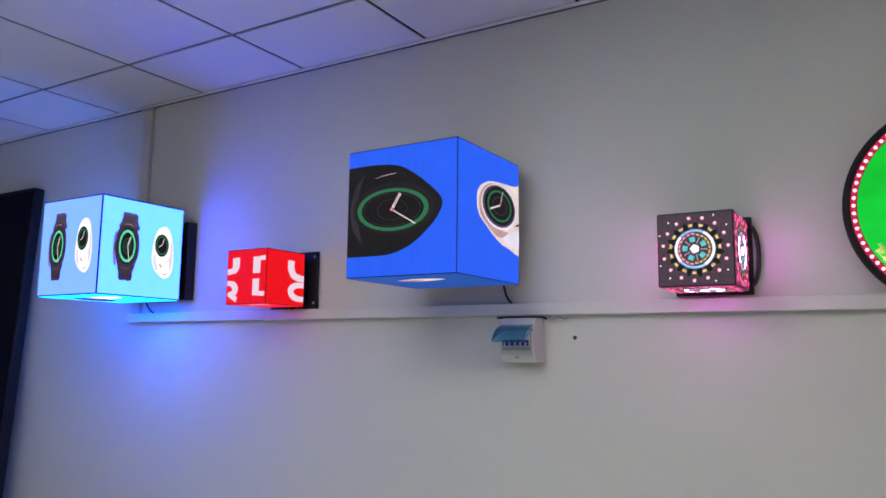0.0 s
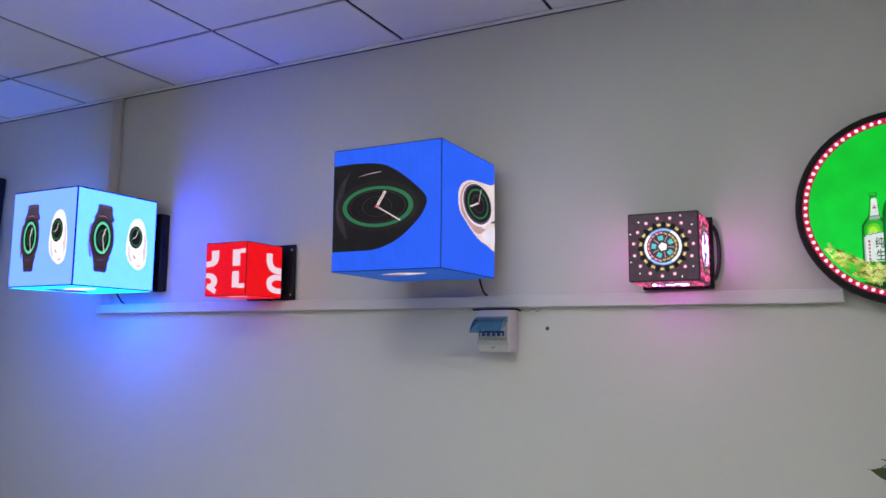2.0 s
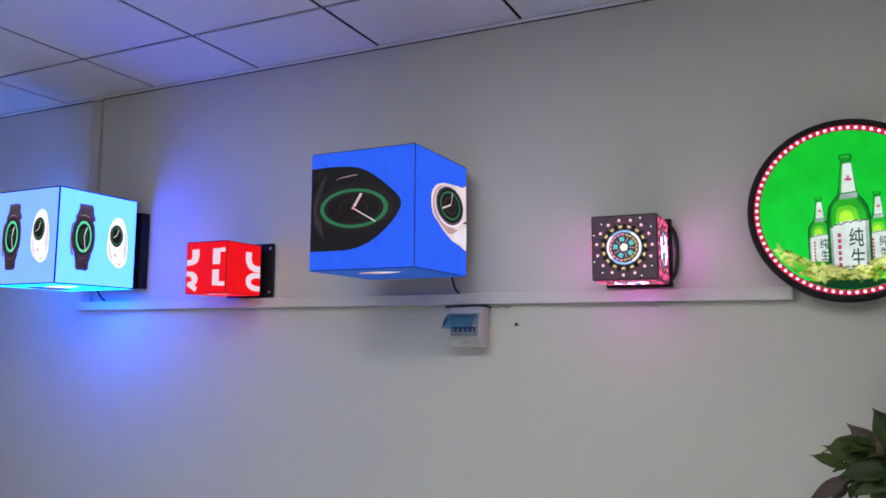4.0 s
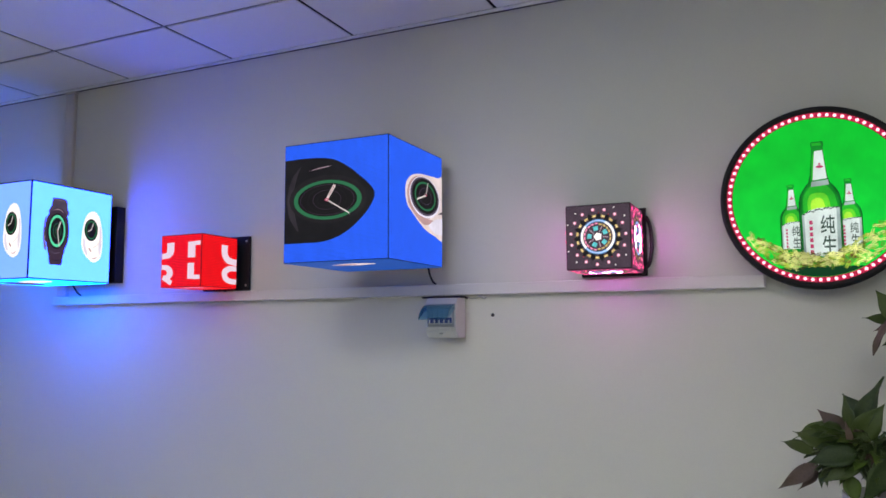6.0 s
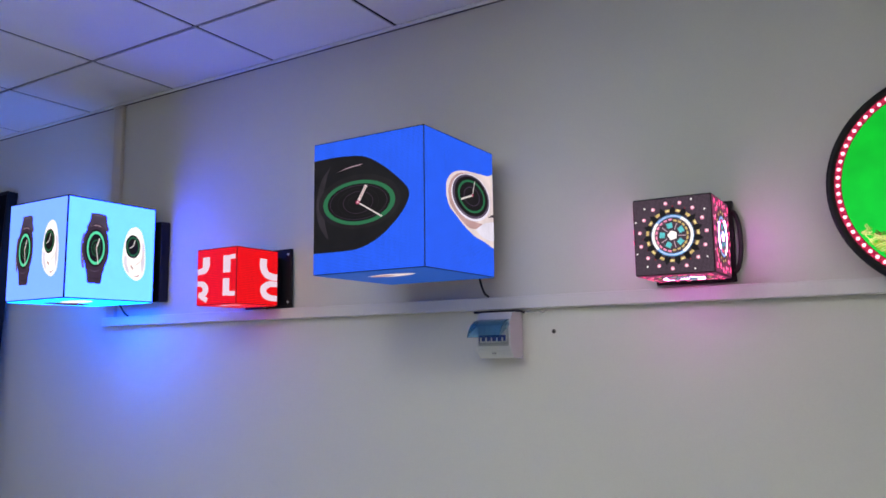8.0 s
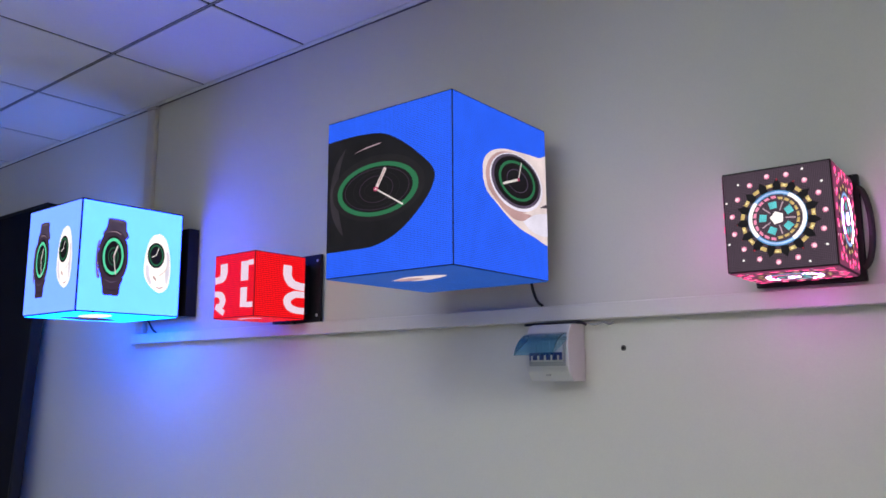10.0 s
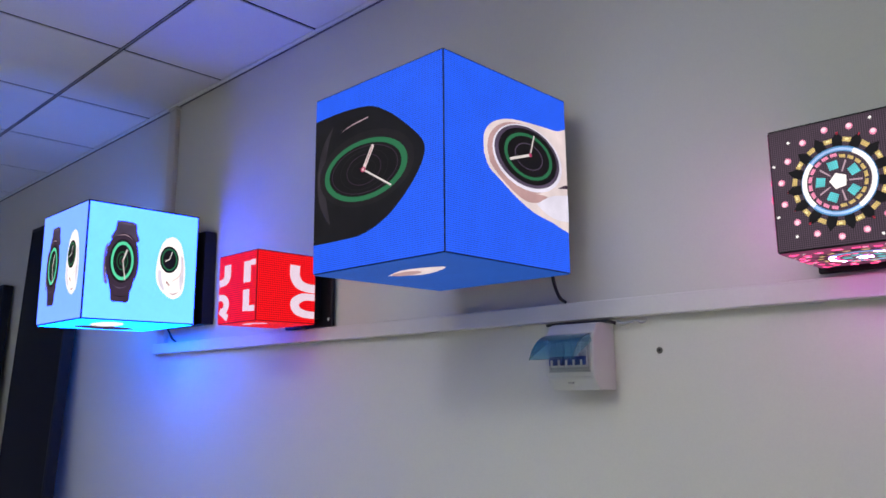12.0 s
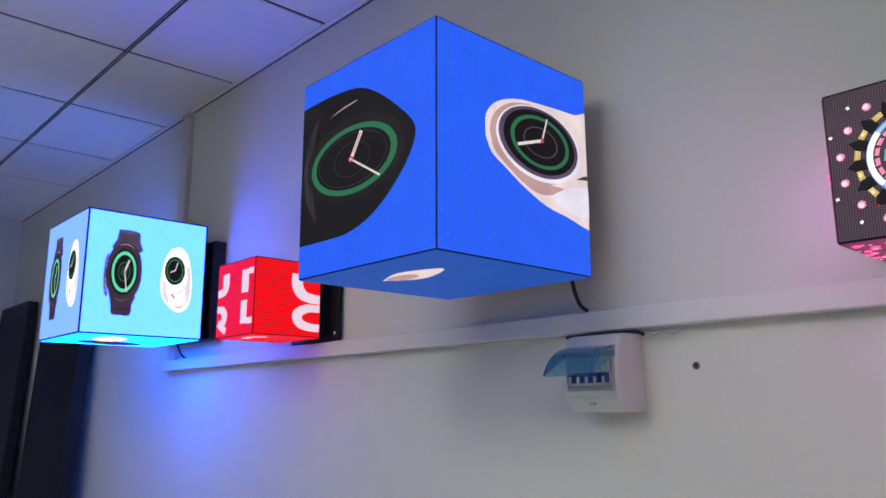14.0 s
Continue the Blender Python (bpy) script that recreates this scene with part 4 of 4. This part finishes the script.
def bottle(cx, base, k, z0):
    """A green bottle k high: neck, shoulders, body, neck paper, label with writing."""
    half = [(0.0, 1.0), (0.040, 1.0), (0.046, 0.985), (0.045, 0.962), (0.039, 0.952), (0.044, 0.90), (0.060, 0.74), (0.074, 0.68), (0.110, 0.635), (0.138, 0.585), (0.150, 0.52), (0.151, 0.46), (0.151, 0.03), (0.138, 0.0), (0.0, 0.0)]

    def q(pts):
        return [(cx + x * k, base + y * k) for x, y in pts]

    def shrink(f, d):
        return q([(x * f, y - d) for x, y in half] + [(-x * f, y - d) for x, y in half[-2:0:-1]])
    picture(scr_d, "bottle_edge_image", flat(shrink(1.0, 0.0), z0), L_BOTTLE_EDGE)
    picture(scr_d, "bottle_image", flat(shrink(0.945, 0.003), z0 + STEP * 0.15), L_BOTTLE_RIM)
    picture(scr_d, "bottle_image", flat(shrink(0.86, 0.006), z0 + STEP * 0.3), L_BOTTLE)
    picture(scr_d, "bottle_image", flat(q(curve(shape([(-0.115, 0.40), (-0.118, 0.55), (-0.085, 0.62), (-0.045, 0.66), (0.03, 0.66), (0.085, 0.61), (0.112, 0.54), (0.11, 0.40)]), 4, True)), z0 + STEP * 0.6), L_BOTTLE_MID)
    picture(scr_d, "bottle_glow_image", flat(q(curve(shape([(-0.085, 0.42), (-0.085, 0.54), (-0.05, 0.59), (0.03, 0.59), (0.065, 0.53), (0.06, 0.42)]), 4, True)), z0 + STEP * 0.75), L_BOTTLE_HI)
    picture(scr_d, "bottle_gloss_image", flat(q(curve(shape([(-0.065, 0.43), (-0.062, 0.52), (-0.03, 0.555), (0.02, 0.54), (0.035, 0.43)]), 4, True)), z0 + STEP * 0.85), L_BOTTLE_TOP)
    picture(scr_d, "neck_gloss_image", flat(q([(-0.038, 0.90), (-0.024, 0.90), (-0.036, 0.70), (-0.056, 0.70)]), z0 + STEP * 0.75), L_BOTTLE_MID)
    picture(scr_d, "lip_gloss_image", flat(q([(-0.036, 0.992), (0.026, 0.992), (0.030, 0.968), (-0.036, 0.968)]), z0 + STEP * 0.75), L_BOTTLE_MID)
    picture(scr_d, "neck_label_image", flat(q([(-0.022, 0.925), (0.036, 0.93), (0.058, 0.705), (-0.042, 0.695)]), z0 + STEP), L_LABEL)
    picture(scr_d, "collar_image", flat(q([(-0.050, 0.685), (0.066, 0.695), (0.070, 0.655), (-0.058, 0.645)]), z0 + STEP), L_LABEL_DIM)
    picture(scr_d, "emblem_image", flat(oval(cx + 0.010 * k, base + 0.80 * k, 0.026 * k, 0.011 * k, steps=16), z0 + STEP * 1.4), L_LABEL_RED)
    picture(scr_d, "emblem_image", flat(oval(cx + 0.010 * k, base + 0.822 * k, 0.010 * k, 0.008 * k, steps=12), z0 + STEP * 1.45), L_LABEL_RED)
    label = shape([(-0.128, 0.10), (0.132, 0.10), (0.134, 0.47), (0.07, 0.478), (-0.02, 0.475), (-0.08, 0.46), (-0.130, 0.425)])
    picture(scr_d, "label_image", flat(q(label), z0 + STEP), L_LABEL)
    picture(scr_d, "label_shade_image", flat(q([(0.105, 0.10), (0.1325, 0.10), (0.1345, 0.47), (0.112, 0.472)]), z0 + STEP * 1.2), L_LABEL_DIM)
    picture(scr_d, "label_shade_image", flat(q([(-0.112, 0.10), (-0.1285, 0.10), (-0.1305, 0.425), (-0.116, 0.43)]), z0 + STEP * 1.2), L_LABEL_DIM)
    top = bmesh.new()
    for j in range(12):
        x = -0.125 + 0.021 * j
        y = 0.428 + 0.042 * math.sin(math.pi * (j + 1) / 22)
        bar(cx + x * k, base + y * k, cx + (x + 0.018) * k, base + (y + (0.012 if j % 3 else -0.004)) * k, 0.010 * k, z0 + STEP * (1.5 + 0.02 * j), top)
    picture(scr_d, "label_ornament_image", top, L_LABEL_INK)
    for body, y, x in (("纯", 0.345, 0.046), ("生", 0.185, 0.052)):
        bm = glyph(body)
        bmesh.ops.transform(bm, matrix=Matrix.Translation((cx + x * k, base + y * k, z0 + STEP * 1.7)) @ Matrix.Diagonal((0.100 * k, 0.145 * k, 1, 1)), verts=bm.verts)
        picture(scr_d, "writing", bm, L_LABEL_INK)
    for j in range(6):
        picture(scr_d, "label_mark", flat(q([(-0.082, 0.12 + 0.046 * j), (-0.058, 0.12 + 0.046 * j), (-0.060, 0.150 + 0.046 * j), (-0.082, 0.150 + 0.046 * j)]), z0 + STEP * 1.6), L_LABEL_RED)


def shape(pts):
    return [(x, y) for x, y in pts]


bottle(-0.070, -0.165, 0.205, STEP)
bottle(0.076, -0.165, 0.210, STEP)
bottle(0.004, -0.205, 0.362, STEP * 4)
rng_w = random.Random(7)
picture(scr_d, "ground_image", flat(cut_disc(-0.198), STEP * 7), L_BOTTLE_DK)
for mat, ears, z0 in ((L_WHEAT_DK, 90, STEP * 8), (L_WHEAT_MID, 130, STEP * 9), (L_WHEAT_BROWN, 55, STEP * 9.5), (L_WHEAT, 125, STEP * 10)):
    bm = bmesh.new()
    for j in range(ears):
        x = rng_w.uniform(-0.19, 0.20)
        high = -0.160 + (1.0 if x < 0 else 1.5) * max(0.0, abs(x) - 0.05) ** 1.35 + (0.010 if x > 0.05 else 0.0)
        y = rng_w.uniform(-0.196, high)
        a = rng_w.uniform(-1.0, 1.0) + (0.0 if rng_w.random() < 0.5 else math.pi)
        a += 0.35 if x > 0 else -0.35
        n = rng_w.randint(4, 9)
        for i in range(n):
            for side in (-1, 1):
                gx = x + (i - n / 2) * 0.0034 * math.cos(a) - side * 0.0022 * math.sin(a)
                gy = y + (i - n / 2) * 0.0034 * math.sin(a) + side * 0.0022 * math.cos(a) - 0.00012 * (i - n / 2) ** 2
                if gx * gx + gy * gy < 0.2195 ** 2:
                    l = rng_w.uniform(0.0018, 0.0038)
                    flat(oval(gx, gy, l, l * 0.36, a + side * 0.45, steps=5), z0 + STEP * rng_w.random(), bm)
    tagged(picture(scr_d, "wheat_image", bm, mat), kind="stuff")
part("wall_mount", box(-0.09, 0.09, -0.09, 0.09, -0.0765, -0.0743), M_BLACK, sign)


# ---- dark display panels that lean on the wall at the far end ----
def display_panel(m, half, tall, label):
    """A tall glossy screen in a thin black casing, its foot away from the wall and its top against it."""
    rack = thing("display_panel", m, label, "display", "leaning display panels")
    part("casing", box(-half, half, 0.0, 0.046, 0.0, tall, 0.004), M_BLACK, rack)
    part("screen", box(-half + 0.012, half - 0.012, -0.003, -0.0003, 0.02, tall - 0.015, 0.001), M_SCREEN, rack, "dark switched-off glass screen")
    part("top_bezel", box(-half, half, -0.005, -0.0004, tall - 0.014, tall + 0.001, 0.0015), M_BLACK, rack)
    for x in (-half, half - 0.011):
        part("side_bezel", box(x, x + 0.011, -0.005, -0.0004, 0.0, tall - 0.0145, 0.0015), M_BLACK, rack)
    for x in (-half + 0.06, half - 0.10):
        part("foot", box(x, x + 0.04, 0.004, 0.042, -0.002, -0.0002, 0.0005), M_RUBBER, rack)


display_panel(pose(-3.922, 2.212, 0.002, -2.95), 0.31, 2.505, "tall black glossy display panel leaning on the wall, switched off")
display_panel(pose(-4.885, 2.226, 0.002, -2.9), 0.275, 2.255, "lower black glossy display panel leaning in the corner, switched off")


# ---- trailing plant ----
def leaf_mesh(name, mat, wide=0.40, droop=0.25, fold=0.22, curl=0.0):
    """A heart-shaped leaf 1 long, from its stalk at the origin along +x, upper side +z."""
    bm = bmesh.new()
    outline = [0.0, 0.62, 0.92, 1.0, 0.95, 0.80, 0.58, 0.34, 0.14, 0.0]
    n = len(outline) - 1
    rows = []
    for j, half in enumerate(outline):
        t = j / n
        back = -0.10 * (1 - t) ** 3
        row = []
        for s in (-1, -0.55, 0, 0.55, 1):
            y = s * half * wide
            x = t + back * abs(s)
            z = -droop * t * t + fold * abs(y) - 0.35 * y * y + curl * math.sin(5 * t) * s * 0.3 + 0.030 * abs(s) * math.sin(11 * t + 1.7 * s + 9 * wide)
            row.append(bm.verts.new((x, y, z)))
        rows.append(row)
    for a, b in zip(rows, rows[1:]):
        for k in range(4):
            bm.faces.new((a[k], b[k], b[k + 1], a[k + 1]))
    bmesh.ops.remove_doubles(bm, verts=bm.verts, dist=1e-5)
    bmesh.ops.recalc_face_normals(bm, faces=bm.faces)
    bmesh.ops.solidify(bm, geom=list(bm.faces), thickness=0.006)
    return mesh_from(name, bm, mat, True)


LEAVES = [leaf_mesh("leaf", M_LEAF, 0.25, 0.34, 0.34), leaf_mesh("leaf", M_LEAF, 0.29, 0.18, 0.44), leaf_mesh("leaf", M_LEAF, 0.24, 0.45, 0.2, 0.2)]
NARROW = leaf_mesh("leaf", M_LEAF, 0.17, 0.22, 0.7)
PALE = [leaf_mesh("leaf", M_LEAF_PALE, 0.17, 0.35, 0.4, 0.2), leaf_mesh("leaf", M_LEAF_PALE, 0.30, 0.45, 0.3)]
YOUNG = leaf_mesh("leaf", M_LEAF_YOUNG, 0.30, 0.2, 0.4)

rnd = random.Random(21)


def leaf_pose(base, tip, face, size=1.0):
    b, t = Vector(base), Vector(tip)
    x = (t - b)
    length = x.length * size
    x.normalize()
    z = (Vector(face) - x * x.dot(Vector(face))).normalized()
    y = z.cross(x)
    m = Matrix((x, y, z)).transposed().to_4x4()
    return Matrix.Translation(b) @ m @ Matrix.Scale(length, 4)


def plant(name, pot_at, leaves, heart_at, spread, count, label, reach):
    px, py, pz = pot_at
    pl = thing(name, pose(px, py, pz), label, "plant")
    inv = Matrix.Translation((-px, -py, -pz))
    stems = bmesh.new()
    crown = Vector(heart_at)
    for me, base, tip, face in leaves:
        shared("leaf", me, pl, inv @ leaf_pose(base, tip, face, 0.98))
        b = Vector(base)
        tube(bend([crown + Vector((0, 0, -0.10)), (crown + b) / 2 + Vector((0, 0, 0.015)), b], 5), 0.0022, 6, stems)
    for j in range(count):
        a = rnd.uniform(0, 2 * math.pi)
        d = Vector((math.cos(a), math.sin(a) * 0.8, rnd.uniform(-0.55, 0.75)))
        b = crown + Vector((d.x * spread[0], d.y * spread[1], d.z * spread[2])) * rnd.uniform(0.25, 0.8)
        out = Vector((d.x, d.y - 0.25, d.z * 0.7 - 0.1)).normalized()
        tip = b + out * rnd.uniform(*reach)
        if tip.y > WALL - 0.03:
            tip.y = WALL - 0.03
        me = rnd.choice(LEAVES + LEAVES + [NARROW, NARROW, YOUNG, PALE[0]])
        shared("leaf", me, pl, inv @ leaf_pose(b, tip, Vector((rnd.uniform(-0.4, 0.4), -0.6, 0.8))))
        tube(bend([crown + Vector((0, 0, -0.10)), (crown + b) / 2 + Vector((0, 0, 0.01)), b], 4), 0.0022, 6, stems)
    part("stems", stems, M_STEM, pl, smooth=True, m=inv)
    return pl


Y = 2.09
up, out_, side_l = (0, -0.45, 0.9), (-0.2, -0.9, 0.35), (-0.6, -0.7, 0.4)
low_leaves = [
    (LEAVES[0], (0.245, Y - 0.02, 1.386), (0.176, Y, 1.421), (0.1, -0.8, 0.65)),
    (LEAVES[1], (0.290, Y - 0.03, 1.400), (0.203, Y, 1.443), (0.2, -0.8, 0.6)),
    (YOUNG, (0.300, Y + 0.03, 1.445), (0.198, Y + 0.02, 1.427), (-0.3, -0.4, 0.9)),
    (LEAVES[1], (0.335, Y - 0.05, 1.392), (0.230, Y - 0.06, 1.372), (0, -0.9, 0.5)),
    (LEAVES[0], (0.345, Y - 0.05, 1.370), (0.262, Y - 0.08, 1.335), (0, -0.9, 0.5)),
    (PALE[0], (0.250, Y, 1.352), (0.158, Y, 1.283), (0.2, -0.9, 0.3)),
    (PALE[0], (0.254, Y + 0.02, 1.335), (0.214, Y, 1.286), (0.3, -0.8, 0.2)),
    (PALE[1], (0.325, Y + 0.02, 1.430), (0.262, Y + 0.02, 1.486), (-0.3, -0.9, 0.3)),
    (NARROW, (0.357, Y, 1.440), (0.399, Y, 1.579), (-0.5, -0.8, 0.1)),
    (NARROW, (0.338, Y - 0.02, 1.450), (0.317, Y - 0.02, 1.530), (-0.3, -0.9, 0.1)),
    (LEAVES[2], (0.385, Y + 0.03, 1.460), (0.322, Y + 0.03, 1.527), (-0.2, -0.9, 0.3)),
    (LEAVES[1], (0.345, Y - 0.02, 1.425), (0.410, Y - 0.03, 1.510), (0.2, -0.9, 0.3)),
    (LEAVES[0], (0.410, Y - 0.05, 1.380), (0.352, Y - 0.09, 1.283), (0.2, -0.95, 0.2)),
    (YOUNG, (0.322, Y - 0.04, 1.335), (0.338, Y - 0.06, 1.272), (0.1, -0.95, 0.2)),
    (NARROW, (0.264, Y, 1.338), (0.262, Y, 1.294), (0, -1, 0.1)),
    (NARROW, (0.272, Y, 1.340), (0.276, Y, 1.298), (0, -1, 0.1)),
    (PALE[0], (0.330, Y - 0.05, 1.420), (0.322, Y - 0.07, 1.465), (0, -1, 0.2)),
    (LEAVES[2], (0.300, Y - 0.02, 1.425), (0.262, Y - 0.05, 1.400), (0, -0.7, 0.7)),
]
plant("pothos_plant", (0.395, 2.11, 1.10), low_leaves, (0.385, 2.10, 1.385), (0.135, 0.10, 0.11), 175, "leafy green pothos in a white pot on a shelf stand", (0.030, 0.064))
high_leaves = [
    (LEAVES[1], (0.452, Y, 1.712), (0.405, Y, 1.785), (-0.3, -0.8, 0.4)),
    (LEAVES[0], (0.450, Y + 0.02, 1.700), (0.380, Y + 0.02, 1.728), (-0.1, -0.8, 0.6)),
    (PALE[0], (0.430, Y, 1.700), (0.377, Y, 1.632), (-0.4, -0.7, 0.5)),
    (PALE[1], (0.470, Y, 1.700), (0.395, Y, 1.695), (-0.1, -0.9, 0.4)),
    (NARROW, (0.455, Y, 1.665), (0.408, Y, 1.648), (0, -0.9, 0.4)),
]
plant("pothos_plant", (0.56, 2.13, 1.42), high_leaves, (0.56, 2.11, 1.70), (0.125, 0.10, 0.10), 75, "higher leafy green pothos in a white pot", (0.032, 0.072))


def pot(x, y, z, r, tall):
    ob = thing("plant_pot", pose(x, y, z), "round white glazed plant pot filled with soil", "plant pot", "plant pots")
    part("shell", lathe([(0.0, 0.0), (r * 0.72, 0.0), (r * 0.76, 0.006), (r * 0.98, tall - 0.02), (r * 1.04, tall - 0.016), (r * 1.04, tall), (r * 0.96, tall), (r * 0.93, tall - 0.03), (0.0, tall - 0.03)], 40), M_POT, ob, smooth=True)
    part("soil", lathe([(0.0, tall - 0.029), (r * 0.92, tall - 0.029), (r * 0.6, tall - 0.020), (0.0, tall - 0.016)], 28), M_SOIL, ob)


pot(0.395, 2.11, 1.10, 0.085, 0.19)
pot(0.56, 2.13, 1.42, 0.08, 0.17)
stand = thing("plant_stand", pose(0.48, 2.14, 0), "white plant stand with two stepped shelves", "plant stand")
part("lower_shelf", box(-0.20, -0.004, -0.13, 0.11, 1.075, 1.0995, 0.003), M_PVC, stand)
part("upper_shelf", box(0.0, 0.20, -0.13, 0.11, 1.395, 1.4195, 0.003), M_PVC, stand)
for x, z in ((-0.19, 1.0745), (0.01, 1.3945), (0.18, 1.3945)):
    for y in (-0.12, 0.085):
        part("leg", box(x, x + 0.02, y, y + 0.02, 0.0, z, 0.002), M_PVC, stand)
